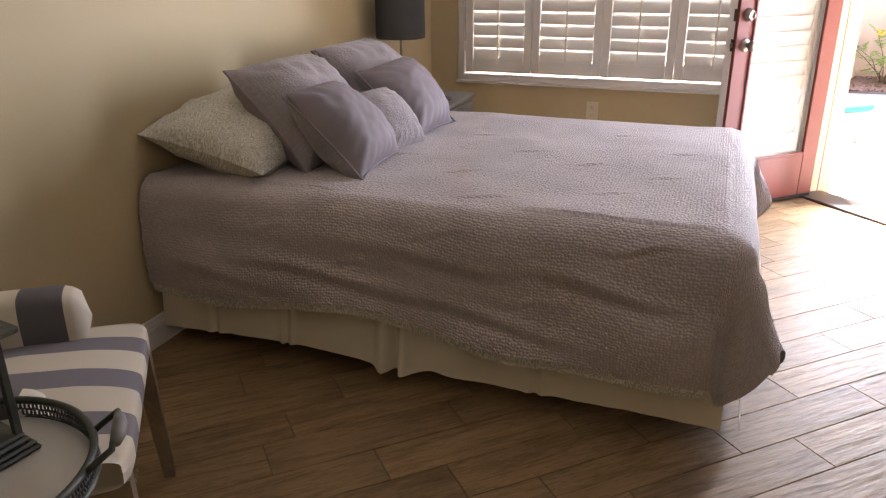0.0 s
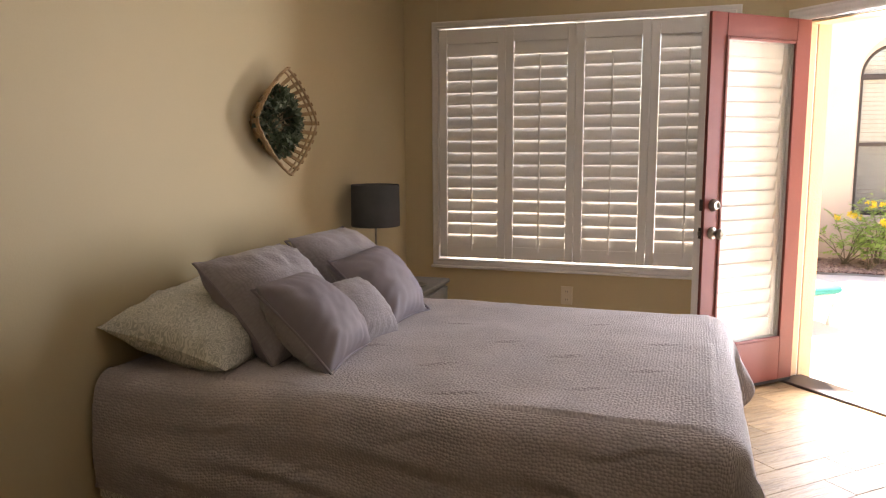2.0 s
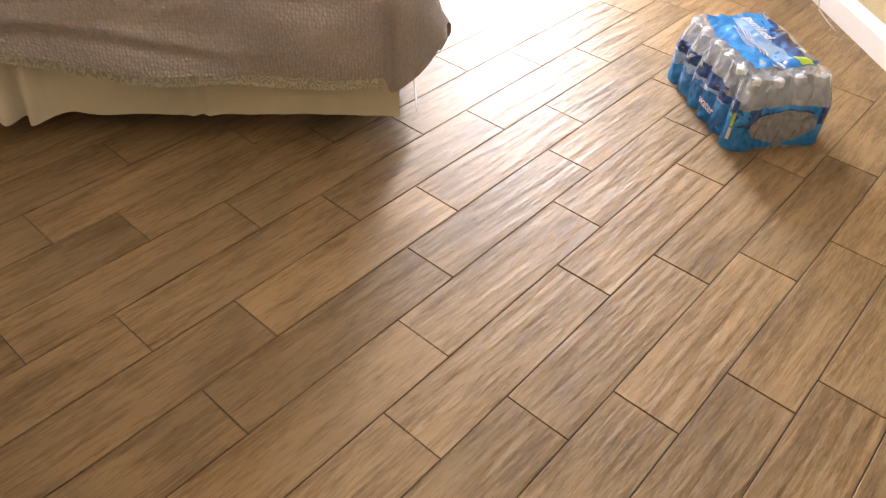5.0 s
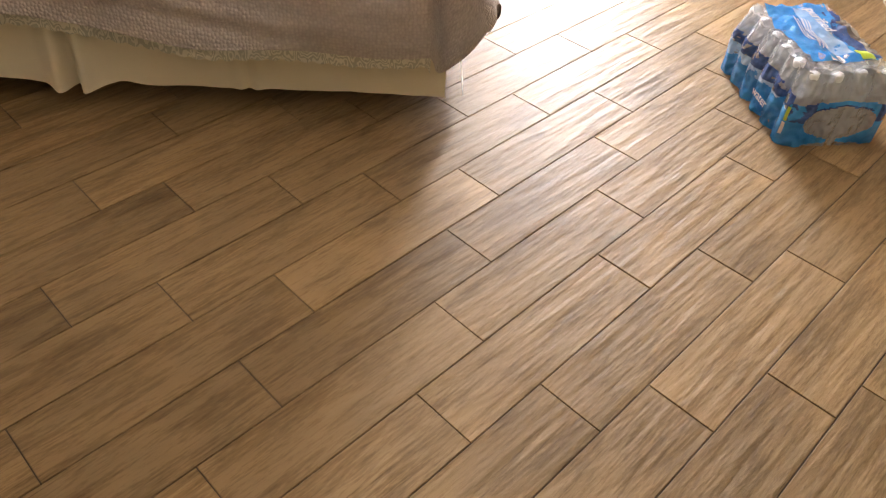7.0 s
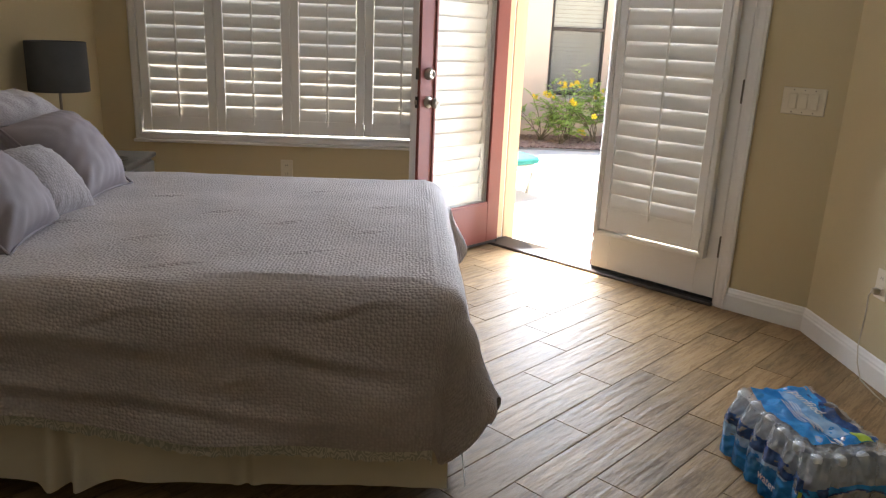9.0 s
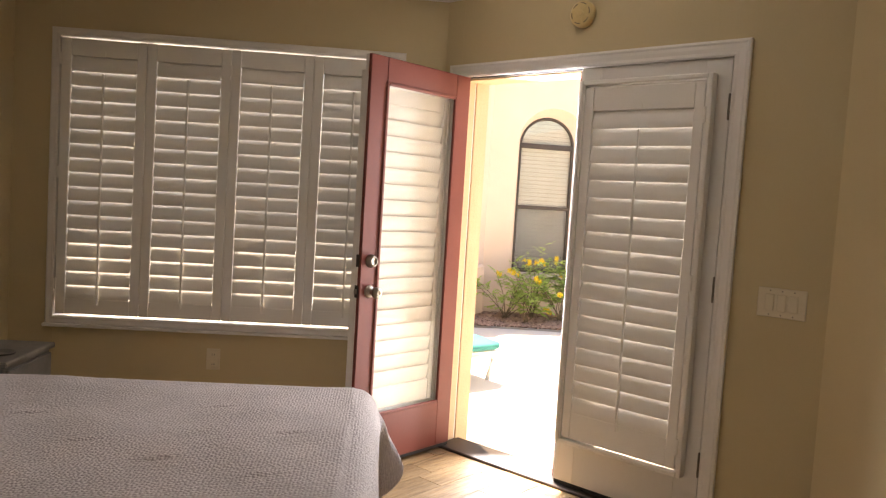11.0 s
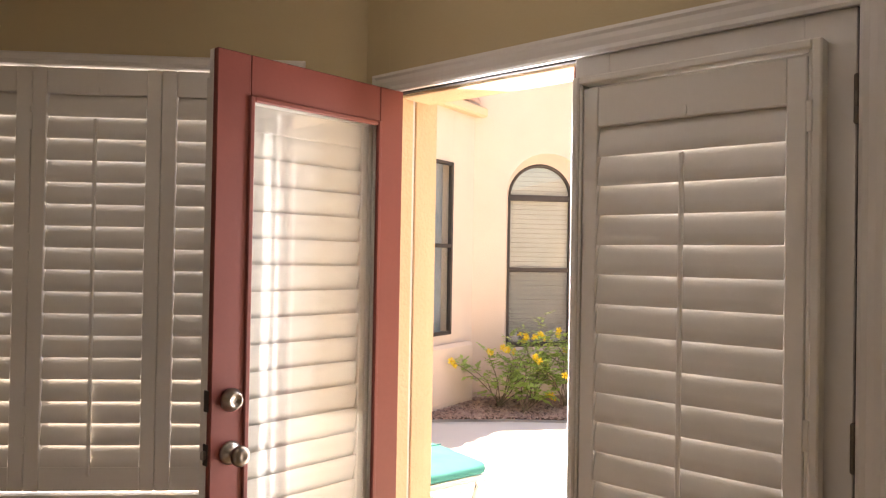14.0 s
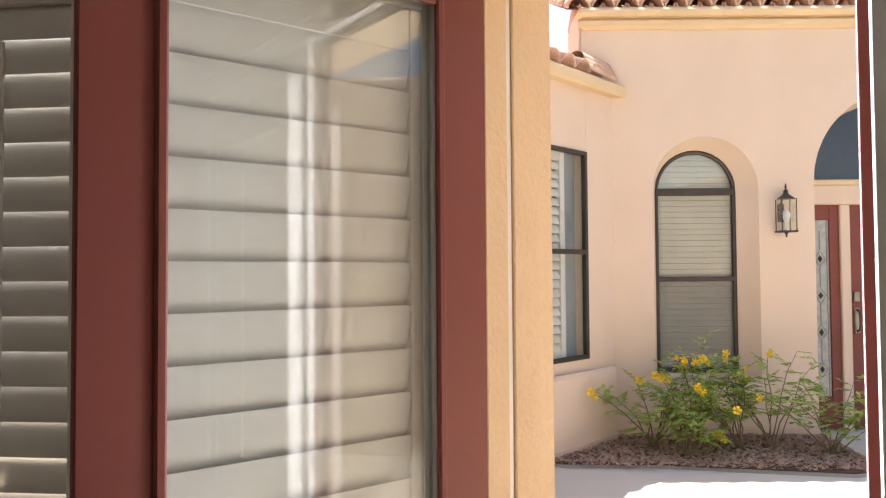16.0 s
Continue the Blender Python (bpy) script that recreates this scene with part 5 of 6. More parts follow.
# ---- outside: patio, facing house ----
GZ = -0.05
tagged(part("roof_eave", cbox((-0.6, WT + 0.002, 2.62), (2.25, 0.50, 2.78), 0.02), STUCCO), "stucco eave over the shuttered window", "eave", kind="structure")
tagged(part("patio_wall", cbox((6.8, -5.5, GZ - 0.05), (7.05, 1.4, 3.05), 0.03), STUCCO), "peach stucco wall at the end of the patio", "wall", kind="structure")
tagged(part("ground", cbox((-60, -60, GZ - 0.4), (60, 60, GZ - 0.03), 0.01), PATIO_J), "pale concrete ground", "ground", kind="structure")
pave = tagged(part("pavement", extrude([(2.0, 0.3), (2.28, 0.27), (3.62, -1.12), (7.5, -1.2), (7.5, 9.0), (-5, 9.0), (-5, 0.26), (2.0, 0.26)][::-1], GZ - 0.029, GZ, lambda u, v, w: (u, v, w)), PATIO), "sunlit pale concrete patio", "pavement", kind="structure")
BASKETG = mottled("bed_soil", (0.07, 0.04, 0.03), (0.14, 0.085, 0.06), 0.95, 9, 80, 0.5, 0.004)
bed_line = [(2.3, 4.3), (2.57, 4.2), (3.3, 4.24), (4.0, 4.16), (4.6, 4.10), (4.82, 4.22), (4.86, 5.5), (2.9, 5.5), (2.3, 4.9)]
tagged(part("planting_bed", extrude(bed_line, GZ + 0.001, GZ + 0.03, lambda u, v, w: (u, v, w)), BASKETG), "planting bed covered in red-brown bark mulch", "planting bed", kind="structure")
edge_pts = [(2.3, 4.28, GZ), (2.57, 4.18, GZ), (3.3, 4.22, GZ), (4.0, 4.14, GZ), (4.6, 4.08, GZ), (4.84, 4.2, GZ)]
tagged(part("bed_edging", tube(edge_pts, 0.022, 6), PATIO_J), "low grey edging of the planting bed", "edging", kind="structure")
rnd = random.Random(11)
me = Mesh()
made = 0
while made < 8200:
    x, y = rnd.uniform(2.35, 4.85), rnd.uniform(4.12, 5.3)
    if y < 4.2 + 0.1 * noise.noise((x * 3, 0, 0)) and rnd.random() < 0.6:
        continue
    if y - 4.2 < -0.02 and x > 4.7:
        continue
    if (x - 3.06) * 0.8 - (y - 5.17) * 0.6 < -0.12 - 0.0 and x < 3.1:
        continue
    s = rnd.uniform(0.007, 0.021)
    m = pose(x, y, GZ + 0.034 + rnd.uniform(0, 0.014), rnd.uniform(-35, 35), rnd.uniform(-35, 35), rnd.uniform(0, 360))
    a, b, c = s, s * rnd.uniform(0.35, 0.7), s * 0.16
    vs = [m @ Vector(p) for p in ((-a, -b, 0), (a * 0.9, -b * 0.7, 0), (a, b * 0.8, 0), (-a * 0.8, b, 0), (-a * 0.6, -b * 0.5, c), (a * 0.6, -b * 0.4, c), (a * 0.7, b * 0.5, c), (-a * 0.5, b * 0.6, c))]
    me.add(vs, [(4, 5, 6, 7), (0, 1, 5, 4), (1, 2, 6, 5), (2, 3, 7, 6), (3, 0, 4, 7)])
    made += 1
tagged(part("bark_mulch", me, MULCH), "loose red-brown bark chips covering the bed", "mulch", kind="stuff")

house = thing("facing_house", pose(3.476, 5.22, 0, 0, 0, 6), "peach stucco house facing the patio, clay tile roof", "house", kind="structure")


def arch_front(x0, x1, z0, z1, openings, n=20):
    """The front face of a wall from x0 to x1, with arched openings (left, right, foot, springing)."""
    me = Mesh()

    def quad(a, b, c, d):
        me.add([a, b, c, d], [(0, 1, 2, 3)])
    x = x0
    for l, r, fz, sz in openings:
        quad((x, 0, z0), (l, 0, z0), (l, 0, z1), (x, 0, z1))
        if fz > z0:
            quad((l, 0, z0), (r, 0, z0), (r, 0, fz), (l, 0, fz))
        c, rad = (l + r) / 2, (r - l) / 2
        arc = [(c - rad * math.cos(math.pi * i / n), sz + rad * math.sin(math.pi * i / n)) for i in range(n + 1)]
        for (xa, za), (xb, zb) in zip(arc, arc[1:]):
            quad((xa, 0, za), (xb, 0, zb), (xb, 0, z1), (xa, 0, z1))
        x = r
    quad((x, 0, z0), (x1, 0, z0), (x1, 0, z1), (x, 0, z1))
    return me


def arch_line(l, r, fz, sz, n=20):
    c, rad = (l + r) / 2, (r - l) / 2
    return [(l, fz)] + [(c - rad * math.cos(math.pi * i / n), sz + rad * math.sin(math.pi * i / n)) for i in range(n + 1)] + [(r, fz)]


def reveal(outer, inner, y0, y1, steps=5):
    """A rounded surface from an outer to an inner outline, going into the wall."""
    me = Mesh()
    n = len(outer)
    for k in range(steps + 1):
        q = k / steps
        s = q
        d = q ** 0.8
        me.v += [(o[0] + (i[0] - o[0]) * s, y0 + (y1 - y0) * d, o[1] + (i[1] - o[1]) * s) for o, i in zip(outer, inner)]
    for k in range(steps):
        for a in range(n - 1):
            me.f.append((k * n + a, k * n + a + 1, (k + 1) * n + a + 1, (k + 1) * n + a))
    return me


A_OUT, A_IN = (-0.06, 0.87, 0.44, 2.14), (0.0, 0.72, 0.51, 2.14)
E_OUT, E_IN = (1.36, 3.0, -0.2, 2.2), (1.42, 2.94, -0.2, 2.2)
me = arch_front(-0.68, 4.2, -0.2, 3.74, [A_OUT, E_OUT])
wall_m = part("wall", me, STUCCO, house, "peach stucco main wall")
part("window_reveal", reveal(arch_line(*A_OUT), arch_line(*A_IN), 0.0, 0.16), STUCCO, house, smooth=True)
part("window_ledge", Mesh().add([(-0.06, 0, 0.44), (0.87, 0, 0.44), (0.72, 0.16, 0.51), (0.0, 0.16, 0.51)], [(0, 1, 2, 3)]), STUCCO, house)
part("entry_reveal", reveal(arch_line(*E_OUT), arch_line(*E_IN), 0.0, 0.34), STUCCO, house, smooth=True)
part("wall", cbox((-0.68, 0.44, -0.2), (4.2, 0.7, 3.74), 0.01), STUCCO, house)
part("wall", cbox((-0.70, 0.004, -0.2), (-0.682, 0.44, 3.74), 0.002), STUCCO, house)
part("weep_screed", cbox((-0.45, -0.012, 0.03), (1.34, -0.002, 0.05), 0.002), STUCCO, house)
for z0, z1, o in ((3.56, 3.66, 0.05), (3.66, 3.74, 0.11)):
    part("eave", cbox((-0.68 - o * 0.3, -o, z0), (4.2, 0.1, z1), 0.03), STUCCO_Y, house, "cream stucco eave band")

# arched window
aw = new("arched_window")
aw.parent = house
tagged(aw, "arched window with dark frame and closed blinds")
part("window_frame", tube([(x, 0.165, z) for x, z in arch_line(0.01, 0.71, 0.52, 2.14)], 0.021, 8), BRONZE, aw)
for z, h in ((0.525, 0.022), (1.345, 0.022), (2.13, 0.032)):
    part("window_bar", cbox((0.0, 0.145, z - h), (0.72, 0.18, z + h), 0.004), BRONZE, aw)
ol = arch_line(0.01, 0.71, 0.52, 2.14)
gp = part("pane", extrude(ol, 0.172, 0.176, lambda u, v, w: (u, w, v)), GLASS, aw)
gp.visible_shadow = False
me = Mesh()
for i in range(38):
    z = 0.55 + i * 0.052
    c = 0.34
    if z > 2.14:
        c = math.sqrt(max(0.0, 0.34 ** 2 - (z - 2.14) ** 2))
    if c > 0.05:
        cbox((0.36 - c, 0.205, z), (0.36 + c, 0.212, z + 0.049), 0.002, pose(0, 0, 0), me)
BLIND = mottled("tan_blind", (0.46, 0.425, 0.36), (0.54, 0.50, 0.43), 0.7, 4, 60, 0.1, 0.001)
part("blinds", me, BLIND, aw, "closed tan horizontal blinds")
# dark sheet: the unlit room behind the blinds, put into its colour
part("backing", cbox((0.0, 0.26, 0.5), (0.72, 0.28, 2.52), 0.003), DIM_ROOM, aw)
part("insect_screen", cbox((0.025, 0.158, 0.54), (0.695, 0.159, 1.33), 0.0003), SCREEN, aw, "dark mesh insect screen").visible_shadow = False

# entry doors
ey = 0.345
en = new("entry_door")
en.parent = house
tagged(en, "brick red entry door with leaded glass sidelight")
part("header", cbox((1.42, ey - 0.05, 2.02), (2.94, ey + 0.05, 2.2), 0.01), STUCCO, en)
part("header", cbox((1.42, ey - 0.06, 2.2), (2.94, ey + 0.05, 2.25), 0.008), STUCCO_Y, en)
tr_ol = [(x, z) for x, z in arch_line(1.43, 2.93, 2.25, 2.25)]
part("transom_glass", extrude(tr_ol, ey + 0.02, ey + 0.03, lambda u, v, w: (u, w, v)), mottled("dark_transom_glass", (0.025, 0.035, 0.05), (0.04, 0.05, 0.07), 0.04, 2, 20, 0, 0.001), en)
part("sidelight_frame", cbox((1.42, ey, -0.05), (1.455, ey + 0.045, 2.02), 0.004), REDDOOR, en)
part("sidelight_frame", cbox((1.66, ey, -0.05), (1.75, ey + 0.045, 2.02), 0.004), REDDOOR, en)
part("sidelight_frame", cbox((1.455, ey, 1.88), (1.66, ey + 0.045, 2.02), 0.004), REDDOOR, en)
part("sidelight_frame", cbox((1.455, ey, -0.05), (1.66, ey + 0.045, 0.25), 0.004), REDDOOR, en)
lg = part("leaded_glass", cbox((1.455, ey + 0.018, 0.25), (1.66, ey + 0.026, 1.88), 0.001), mottled("frosted_leaded_glass", (0.30, 0.31, 0.29), (0.44, 0.45, 0.43), 0.15, 20, 60, 0.3, 0.003), en)
for x in (1.51, 1.64):
    part("lead_came", cbox((x - 0.003, ey + 0.013, 0.25), (x + 0.003, ey + 0.018, 1.88), 0.001), LEAD, en)
for zc in (0.5, 0.84, 1.18, 1.52):
    for sc in (1.0, 0.45):
        pts = [(1.575 + 0.05 * sc * dx, ey + 0.014, zc + 0.075 * sc * dz) for dx, dz in ((0, -1), (1, 0), (0, 1), (-1, 0))]
        part("lead_diamond", tube(pts, 0.0035, 5, closed=True), LEAD, en)
    part("dark_diamond", extrude([(0, -0.03), (0.02, 0), (0, 0.03), (-0.02, 0)], ey + 0.012, ey + 0.017, lambda u, v, w: (1.575 + u, w, zc + v)), BLACKM, en)
    part("lead_came", cbox((1.572, ey + 0.013, zc + 0.08), (1.578, ey + 0.018, zc + 0.26), 0.001), LEAD, en)
part("mullion", cbox((1.75, ey - 0.03, -0.05), (1.84, ey + 0.05, 2.02), 0.008), STUCCO, en)
part("door_panel", cbox((1.84, ey + 0.005, -0.03), (2.77, ey + 0.05, 2.02), 0.004), REDDOOR, en)
part("door_glass", cbox((2.0, ey - 0.002, 0.3), (2.5, ey + 0.004, 1.86), 0.002), mottled("frosted_door_glass", (0.30, 0.31, 0.29), (0.44, 0.45, 0.43), 0.15, 20, 60, 0.3, 0.003), en)
part("glazing_bead", tube([(2.0, ey, 0.3), (2.5, ey, 0.3), (2.5, ey, 1.86), (2.0, ey, 1.86)], 0.014, 6, closed=True), REDDOOR, en)
part("keypad_lock", cbox((1.865, ey - 0.02, 1.12), (1.92, ey + 0.005, 1.22), 0.006), STEEL, en)
part("handle", tube([(1.895, ey - 0.005, 1.05), (1.895, ey - 0.05, 1.03), (1.895, ey - 0.05, 0.87), (1.895, ey - 0.005, 0.85)], 0.011, 8), BRONZE, en)
part("handle_plate", cbox((1.87, ey - 0.012, 0.83), (1.92, ey + 0.005, 1.07), 0.006), STEEL, en)

# lantern by the entry
wl = new("wall_lantern")
wl.parent = house
wl.matrix_basis = pose(1.06, -0.11, 1.70)
tagged(wl, "dark metal wall lantern with clear glass")
part("back_plate", cbox((-0.03, 0.098, 0.14), (0.03, 0.108, 0.30), 0.006), BRONZE, wl)
part("arm", tube([(0, 0.1, 0.3), (0, 0.04, 0.37), (0, 0.0, 0.38)], 0.008, 8), BRONZE, wl)
part("cap", lathe([(0.078, 0.335), (0.07, 0.342), (0.035, 0.368), (0.02, 0.385), (0.018, 0.41), (0.006, 0.42), (0.01, 0.44), (0.003, 0.47)], 16), BRONZE, wl)
for x in (-0.062, 0.062):
    for y in (-0.062, 0.062):
        part("post", cbox((x - 0.0035, y - 0.0035, 0.06), (x + 0.0035, y + 0.0035, 0.335), 0.001), BRONZE, wl)
part("base", cbox((-0.072, -0.072, 0.045), (0.072, 0.072, 0.06), 0.003), BRONZE, wl)
part("finial", lathe([(0.02, 0.045), (0.012, 0.03), (0.006, 0.02), (0.009, 0.01), (0.002, 0.0)], 10), BRONZE, wl)
part("bulb", lathe([(0.014, 0.10), (0.016, 0.14), (0.034, 0.18), (0.036, 0.205), (0.02, 0.235), (0.004, 0.24)], 16), BULB, wl, smooth=True)
part("candle_sleeve", lathe([(0.016, 0.06), (0.016, 0.11)], 12), BULB, wl)
for lo, hi in (((-0.06, -0.064, 0.062), (0.06, -0.061, 0.333)), ((-0.064, -0.06, 0.062), (-0.061, 0.06, 0.333)), ((0.061, -0.06, 0.062), (0.064, 0.06, 0.333))):
    part("glass", cbox(lo, hi, 0.0005), GLASS, wl).visible_shadow = False

# ---- projecting wing with the shuttered window ----
wing = thing("house_wing", pose(3.06, 5.175, 0, 0, 0, -126.9), "peach stucco wing with dark framed shuttered window", "house wing", kind="structure")
# x runs along the wing towards the viewer, y points to its front
V0, V1_, VZ0, VZ1 = 0.42, 1.5, 0.69, 2.425
for lo, hi in (((0, -0.25, -0.2), (V0, 0, 2.96)), ((V1_, -0.25, -0.2), (2.6, 0, 2.96)), ((V0, -0.25, -0.2), (V1_, 0, VZ0)), ((V0, -0.25, VZ1), (V1_, 0, 2.96))):
    part("wall", cbox(lo, hi, 0.002), STUCCO, wing)
part("pop_out", cbox((0.09, 0.0, -0.2), (1.9, 0.09, 0.60), 0.03), STUCCO, wing, "rounded stucco plinth")
part("weep_screed", cbox((0.1, 0.09, 0.02), (1.9, 0.097, 0.036), 0.002), STUCCO, wing)
for z0, z1, o in ((2.955, 3.065, 0.10),):
    part("eave", cbox((-0.12, -0.25, z0), (2.6, o, z1), 0.02), STUCCO_Y, wing, "cream stucco eave band")
for lo, hi in (((V0, -0.03, VZ0), (V0 + 0.035, 0.015, VZ1)), ((V1_ - 0.035, -0.03, VZ0), (V1_, 0.015, VZ1)), ((V0, -0.03, VZ0), (V1_, 0.015, VZ0 + 0.035)), ((V0, -0.03, VZ1 - 0.035), (V1_, 0.015, VZ1)), ((V0, -0.025, 1.56), (V1_, 0.012, 1.60))):
    part("window_frame", cbox(lo, hi, 0.004), BRONZE, wing)
part("pane", cbox((V0 + 0.03, -0.016, VZ0 + 0.03), (V1_ - 0.03, -0.012, VZ1 - 0.03), 0.001), GLASS, wing).visible_shadow = False
lv = auto_smooth(louver(0.74, 0.072, 0.01).data("louver", SLAT), 50)
for i in range(22):
    part("louver", lv, SLAT, wing, m=pose(1.12, -0.065, 0.8 + i * 0.074, 24, 0, 0))
part("shutter_stile", cbox((0.68, -0.085, VZ0), (0.745, -0.045, VZ1), 0.003), SLAT, wing)
part("shutter_rail", cbox((0.745, -0.083, VZ0), (V1_ - 0.01, -0.047, VZ0 + 0.09), 0.003), SLAT, wing)
part("shutter_rail", cbox((0.745, -0.083, VZ1 - 0.1), (V1_ - 0.01, -0.047, VZ1), 0.003), SLAT, wing)
# the pane's blue-grey reflection over a dim room, coloured into this sheet
part("backing", cbox((V0, -0.15, VZ0), (V1_, -0.12, VZ1), 0.003), mottled("blue_grey_pane_tone", (0.20, 0.25, 0.30), (0.27, 0.32, 0.37), 0.6, 2, 30, 0.0, 0.001), wing)


# ---- clay barrel tiles ----
def barrel(r, ln, thick=0.012, seg=8):
    me = Mesh()
    for k in (0, 1):
        for rr in (r * (1 - 0.12 * k), r * (1 - 0.12 * k) - thick):
            for i in range(seg + 1):
                a = math.pi * i / seg
                me.v.append((rr * math.cos(a), k * ln, rr * math.sin(a)))
    n = seg + 1
    for i in range(seg):
        me.f += [(i, i + 1, 2 * n + i + 1, 2 * n + i), (n + i + 1, n + i, 3 * n + i, 3 * n + i + 1), (i + 1, i, n + i, n + i + 1)]
    me.f += [(0, 2 * n, 3 * n, n), (n - 1, 2 * n - 1, 4 * n - 1, 3 * n - 1)]
    return me


tile_me = barrel(0.105, 0.42).data("roof_tile", TERRA, True)
SL = 22
roof = part("roof", Mesh().add([(-0.8, -0.02, 3.742), (4.2, -0.02, 3.742), (4.2, 2.6, 4.83), (-0.8, 2.6, 4.83)], [(0, 1, 2, 3)]), TERRA, house, "clay barrel tile roof")
for i in range(18):
    for j in range(4):
        part("roof_tile", tile_me, TERRA, roof, m=pose(-0.7 + i * 0.215, -0.05 + j * 0.33, 3.745 + j * 0.133 + random.uniform(-0.004, 0.004), SL, 0, random.uniform(-2, 2)))
        if j < 2:
            part("pan_tile", tile_me, TERRA, roof, m=pose(-0.59 + i * 0.215, -0.02 + j * 0.33, 3.80 + j * 0.133, SL, 180, 0))
roof2 = part("roof", Mesh().add([(-0.1, 0.05, 3.066), (2.6, 0.05, 3.066), (2.6, -1.2, 3.55), (-0.1, -1.2, 3.55)], [(0, 1, 2, 3)]), TERRA, wing, "clay barrel tile roof")
for i in range(9):
    for j in range(3):
        part("roof_tile", tile_me, TERRA, roof2, m=pose(0.34 + i * 0.215, 0.06 - j * 0.33, 3.075 + j * 0.13, SL, 0, 180 + random.uniform(-3, 3)))
for i in range(3):
    part("roof_tile", tile_me, TERRA, roof2, m=pose(0.07 + 0.006 * i, 0.0 - 0.02 * i, 3.075 + i * 0.042, 4, 0, -90))


# ---- shrubs ----
def shrub(x, y, h, w, seed, flowers):
    r = random.Random(seed)
    sh = thing("flowering_shrub", pose(x, y, GZ + 0.03), "leggy green shrub with yellow trumpet flowers", "shrub", "shrubs in the planting bed")
    stems, leaves, petals = Mesh(), Mesh(), Mesh()
    for k in range(int(6.0 * w / 0.5)):
        a, l = r.uniform(0, 2 * math.pi), r.uniform(0.65, 1.08)
        sp = r.uniform(0.2, 1.4)
        tip = Vector((math.cos(a) * w * 0.5 * sp, math.sin(a) * w * 0.38 * sp, h * l * (1.15 - 0.34 * sp)))
        base = Vector((r.uniform(-0.04, 0.04), r.uniform(-0.04, 0.04), 0))
        pts = [base.lerp(tip, q) + Vector((r.uniform(-0.025, 0.025), r.uniform(-0.025, 0.025), 0.05 * math.sin(q * math.pi))) for q in (0, 0.25, 0.5, 0.75, 1)]
        tube(pts, [0.006, 0.005, 0.004, 0.003, 0.002], 5, stems)
        for q in range(11):
            t = 0.33 + 0.67 * q / 10
            i = min(3, int(t * 4))
            p = pts[i].lerp(pts[i + 1], t * 4 - i)
            d = Vector((r.uniform(-1, 1), r.uniform(-1, 1), r.uniform(-0.15, 0.7))).normalized()
            # a compound leaf: leaflets in pairs along a stalk
            L = r.uniform(0.08, 0.15)
            tube([p, p + d * L], 0.0012, 4, stems)
            side = d.cross(Vector((0, 0, 1)))
            side = side.normalized() if side.length > 0.1 else Vector((1, 0, 0))
            for g in range(1, 5):
                c = p + d * L * g / 4.2
                for sg in ((1, -1) if g < 4 else (0,)):
                    dd = (side * sg * 0.9 + d * 0.7 + Vector((0, 0, r.uniform(-0.35, 0.15)))).normalized()
                    s = r.uniform(0.04, 0.066)
                    xw = dd.cross(Vector((r.uniform(-0.3, 0.3), r.uniform(-0.3, 0.3), 1))).normalized() * s * 0.32
                    leaves.add([c, c + dd * s * 0.45 + xw, c + dd * s + Vector((0, 0, -0.006)), c + dd * s * 0.45 - xw], [(0, 1, 2), (0, 2, 3)])
        if r.random() < flowers * 0.6:
            for _ in range(r.randint(1, 4)):
                c = tip + Vector((r.uniform(-0.04, 0.04), r.uniform(-0.04, 0.04), r.uniform(-0.03, 0.03)))
                d = Vector((r.uniform(-1, 1), r.uniform(-1, 0.2), r.uniform(-0.5, 0.4))).normalized()
                mm = Matrix.Translation(c) @ d.to_track_quat("Z", "Y").to_matrix().to_4x4()
                petals_p = []
                for ring, (rad, z) in enumerate(((0.004, 0), (0.009, 0.02), (0.017, 0.034))):
                    petals_p += [mm @ Vector((rad * math.cos(t * math.pi / 3), rad * math.sin(t * math.pi / 3), z)) for t in range(6)]
                fs = [(b * 6 + t, b * 6 + (t + 1) % 6, b * 6 + 6 + (t + 1) % 6, b * 6 + 6 + t) for b in (0, 1) for t in range(6)]
                n0 = len(petals_p)
                for t in range(5):
                    aa = t * 2 * math.pi / 5
                    petals_p += [mm @ Vector((0.013 * math.cos(aa - 0.5), 0.013 * math.sin(aa - 0.5), 0.028)), mm @ Vector((0.037 * math.cos(aa - 0.4), 0.037 * math.sin(aa - 0.4), 0.038)),
                                 mm @ Vector((0.037 * math.cos(aa + 0.4), 0.037 * math.sin(aa + 0.4), 0.036)), mm @ Vector((0.013 * math.cos(aa + 0.5), 0.013 * math.sin(aa + 0.5), 0.028))]
                    fs.append((n0 + t * 4, n0 + t * 4 + 1, n0 + t * 4 + 2, n0 + t * 4 + 3))
                petals.add(petals_p, fs)
    tagged(part("stem_growth", stems, STEM, sh), "thin brown stems", kind="stuff")
    tagged(part("foliage", leaves, LEAFG, sh), "small bright green leaflets", kind="stuff")
    if petals.f:
        tagged(part("blossom", petals, PETAL, sh), "yellow trumpet flowers", kind="stuff")


shrub(3.32, 4.72, 0.66, 0.85, 1, 0.5)
shrub(3.66, 4.85, 0.82, 0.85, 2, 0.35)
shrub(3.98, 4.68, 0.66, 0.85, 3, 0.6)
shrub(4.27, 4.85, 0.84, 0.8, 4, 0.5)
shrub(4.64, 4.62, 0.62, 0.8, 5, 0.8)
shrub(3.52, 4.45, 0.36, 0.42, 6, 0.3)

# ---- lounger ----
lo_ang = math.degrees(math.atan2(0.83, -0.56))
lounger = thing("sun_lounger", pose(2.79, 1.60, GZ, 0, 0, lo_ang), "white wicker sun lounger with turquoise cushion", "sun lounger")


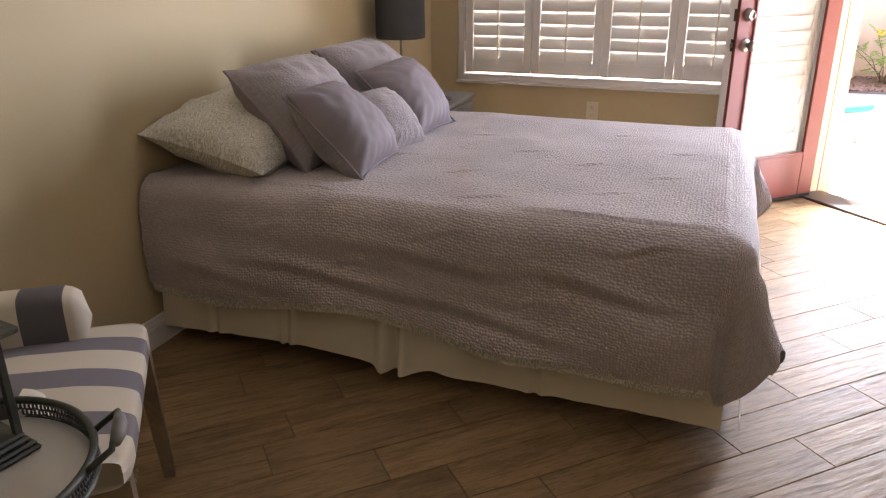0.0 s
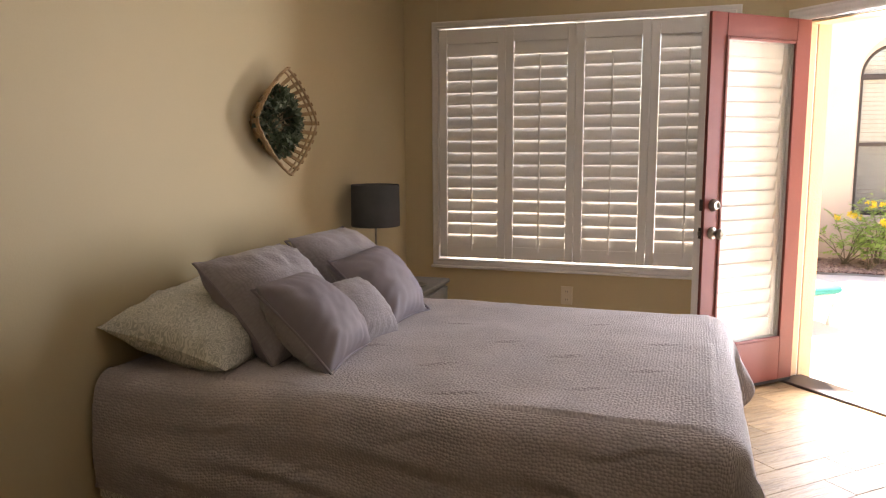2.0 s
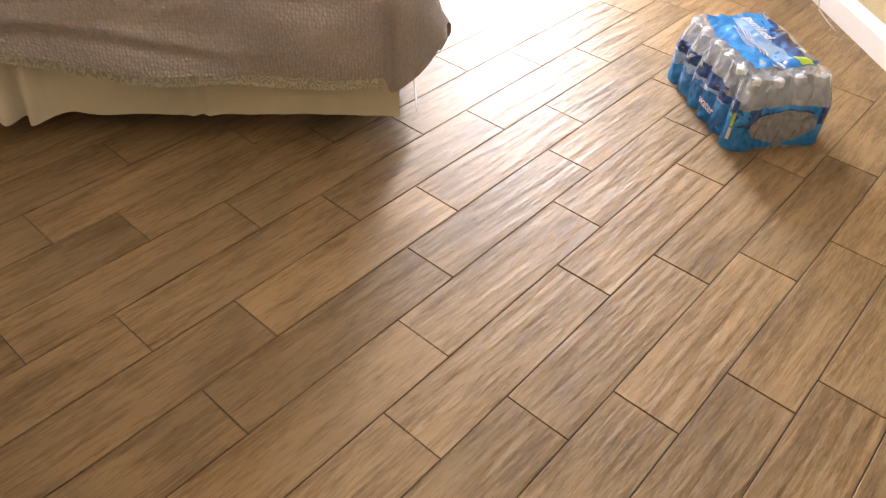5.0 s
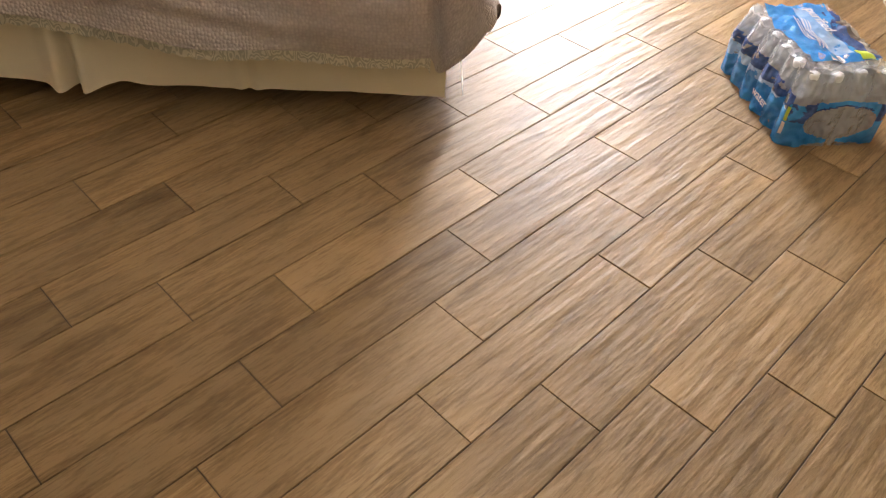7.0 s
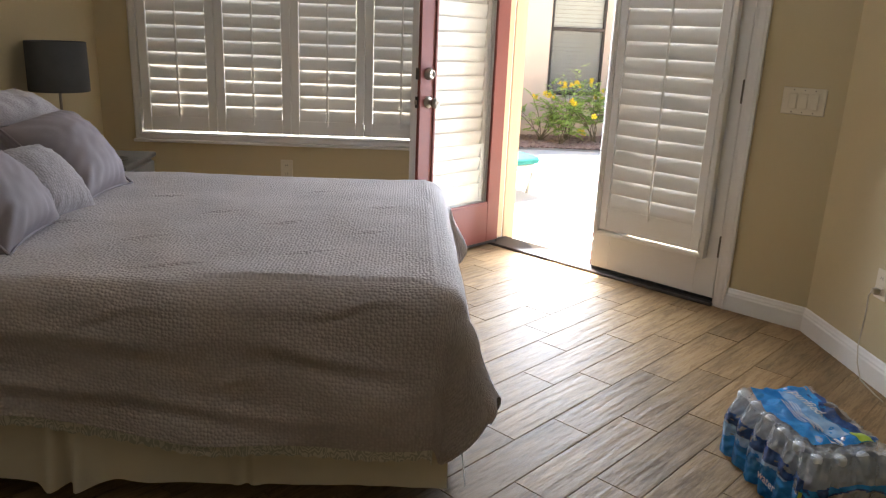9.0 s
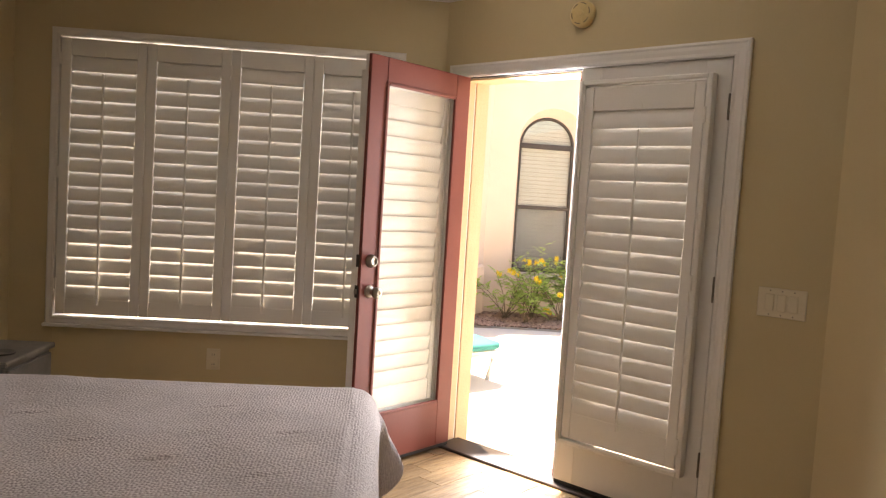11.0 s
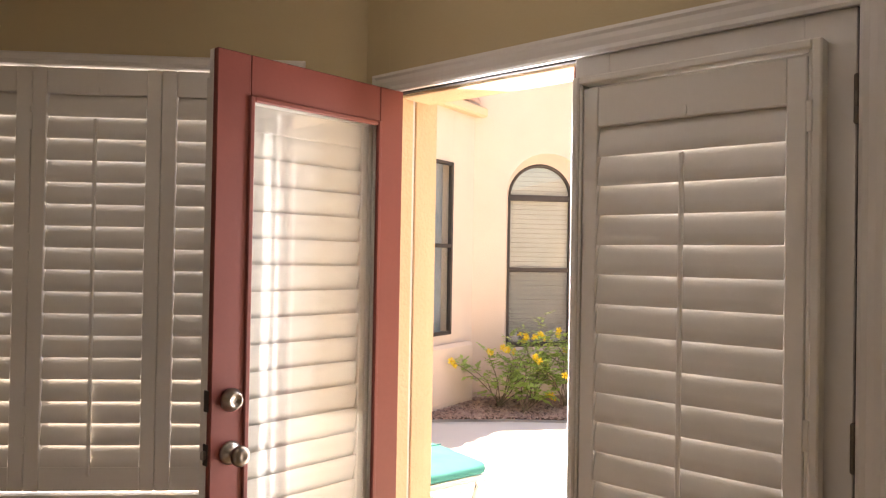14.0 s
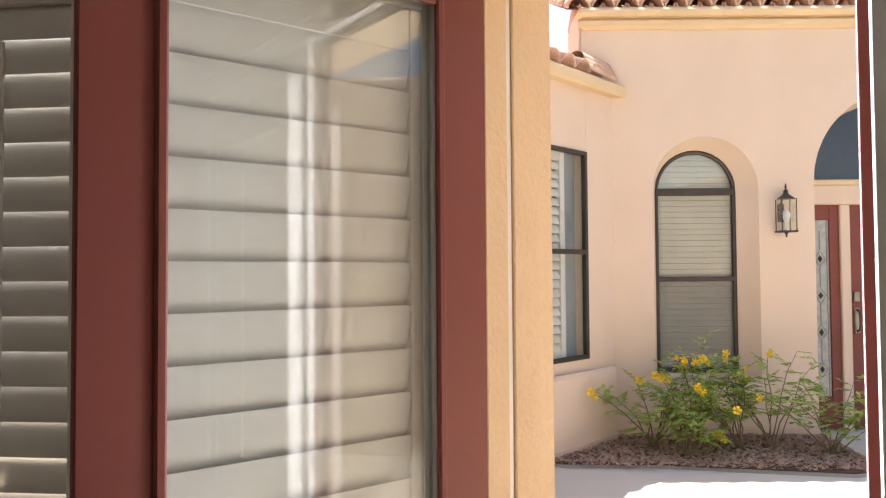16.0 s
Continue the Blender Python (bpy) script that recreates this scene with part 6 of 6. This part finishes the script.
def soft_box(lo, hi, r, seed):
    me = Mesh()
    cx, cy, cz = [(a + b) / 2 for a, b in zip(lo, hi)]
    hx, hy, hz = [(b - a) / 2 for a, b in zip(lo, hi)]

    def f(u, v):
        a, b = u * 2 * math.pi, (v - 0.5) * math.pi
        c, s, cb, sb = math.cos(a), math.sin(a), math.cos(b), math.sin(b)
        e = 0.22
        p = lambda q, k=e: math.copysign(abs(q) ** k, q)
        return (cx + hx * p(c) * p(cb, 0.3), cy + hy * p(s) * p(cb, 0.3), cz + hz * p(sb, 0.45) + 0.006 * noise.noise((c * 2 + seed, s * 2, sb)))
    return sheet(f, 48, 16, me)


part("cushion", soft_box((-0.03, 0.0, 0.27), (1.85, 0.62, 0.345), 0.03, 1), TURQ, lounger, "turquoise canvas cushion", True)
for i in range(1, 4):
    part("cushion_seam", tube([(i * 0.46, 0.01, 0.344), (i * 0.46, 0.31, 0.349), (i * 0.46, 0.61, 0.344)], 0.004, 5), TURQ, lounger)
part("frame", tube([(0.02, 0.0, 0.25), (1.85, 0.0, 0.25), (1.85, 0.62, 0.25), (0.02, 0.62, 0.25)], 0.02, 8, closed=True), WICKER, lounger, smooth=True)
for i in range(30):
    part("slat", cbox((0.04 + i * 0.06, 0.0, 0.24), (0.085 + i * 0.06, 0.62, 0.255), 0.003), WICKER, lounger)
for x in (0.12, 1.65):
    for y in (0.02, 0.6):
        part("leg", tube([(x, y, 0.245), (x - 0.02, y, 0.15), (x + 0.03, y, 0.0)], 0.018, 8), WICKER, lounger, smooth=True)
me = Mesh()
for i in range(60):
    for y in (0.0, 0.62):
        tube([(0.03 + i * 0.03, y, 0.24), (0.045 + i * 0.03, y + 0.004, 0.217), (0.06 + i * 0.03, y, 0.195)], 0.004, 4, me)
for i in range(20):
    tube([(0.0, 0.02 + i * 0.03, 0.24), (-0.004, 0.035 + i * 0.03, 0.217), (0.0, 0.05 + i * 0.03, 0.195)], 0.004, 4, me)
tagged(part("wicker_skirt", me, WICKER, lounger), "woven white wicker apron", kind="stuff")
# ---- floor planks, last ----
FA = -46.5
fs_, fc_ = math.sin(radians(FA)), math.cos(radians(FA))
PER, PITCH, V1 = 0.592, 0.1512, 3.183
OFFS = [-1.416, -0.611, -0.419, -0.807, -0.408, -0.595, -0.79, -0.59, -0.428, -0.81]
region = [(XL, YB), (XL, 0.0), C1, C2, (XR, YB)]
floor = part("floor", extrude([(XL, YB), (XR, YB), C2, C1, (XL, 0.0)], -0.1, -0.0035, lambda u, v, w: (u, v, w)), GROUT)
tagged(floor, "wood-look brown tile planks with dark grout", "floor", kind="structure")
G = 0.0011
full = cbox((-PER / 2 + G, -PITCH / 2 + G, -0.009), (PER / 2 - G, PITCH / 2 - G, 0), 0.0012).data("plank", PLANK)
for k in range(-30, 30):
    v0 = V1 + (k - 1) * PITCH
    off = OFFS[k] if 0 <= k < 10 else OFFS[5] - 0.197 * (k % 3) + 0.1 * ((k * 7) % 3 == 1)
    for j in range(-14, 15):
        u0 = off + j * PER
        # v axis (fc_, fs_), u axis (-fs_, fc_)
        cu, cv = u0 + PER / 2, v0 + PITCH / 2
        cx, cy = cv * fc_ - cu * fs_, cv * fs_ + cu * fc_
        if not (XL - 0.4 < cx < XR + 0.4 and YB - 0.4 < cy < 0.4):
            continue
        corners = []
        for du, dv in ((G, G), (PER - G, G), (PER - G, PITCH - G), (G, PITCH - G)):
            u, v = u0 + du, v0 + dv
            corners.append((v * fc_ - u * fs_, v * fs_ + u * fc_))
        cl = clip_poly(corners, region)
        if len(cl) < 3:
            continue
        m = pose(cx, cy, random.uniform(-0.0004, 0.0004), 0, 0, FA + 90)
        if len(cl) == 4 and all(min(math.dist(a, b) for b in corners) < 1e-6 for a in cl):
            me_ = full
        else:
            inv = m.inverted()
            loc = [inv @ Vector((x, y, 0)) for x, y in cl]
            area = sum(a.x * b.y - b.x * a.y for a, b in zip(loc, loc[1:] + loc[:1]))
            if area < 0:
                loc.reverse()
            me_ = extrude([(p.x, p.y) for p in loc], -0.009, 0.0, lambda a, b, w: (a, b, w)).data("plank", PLANK)
        part("plank", me_, PLANK, floor, m=m)
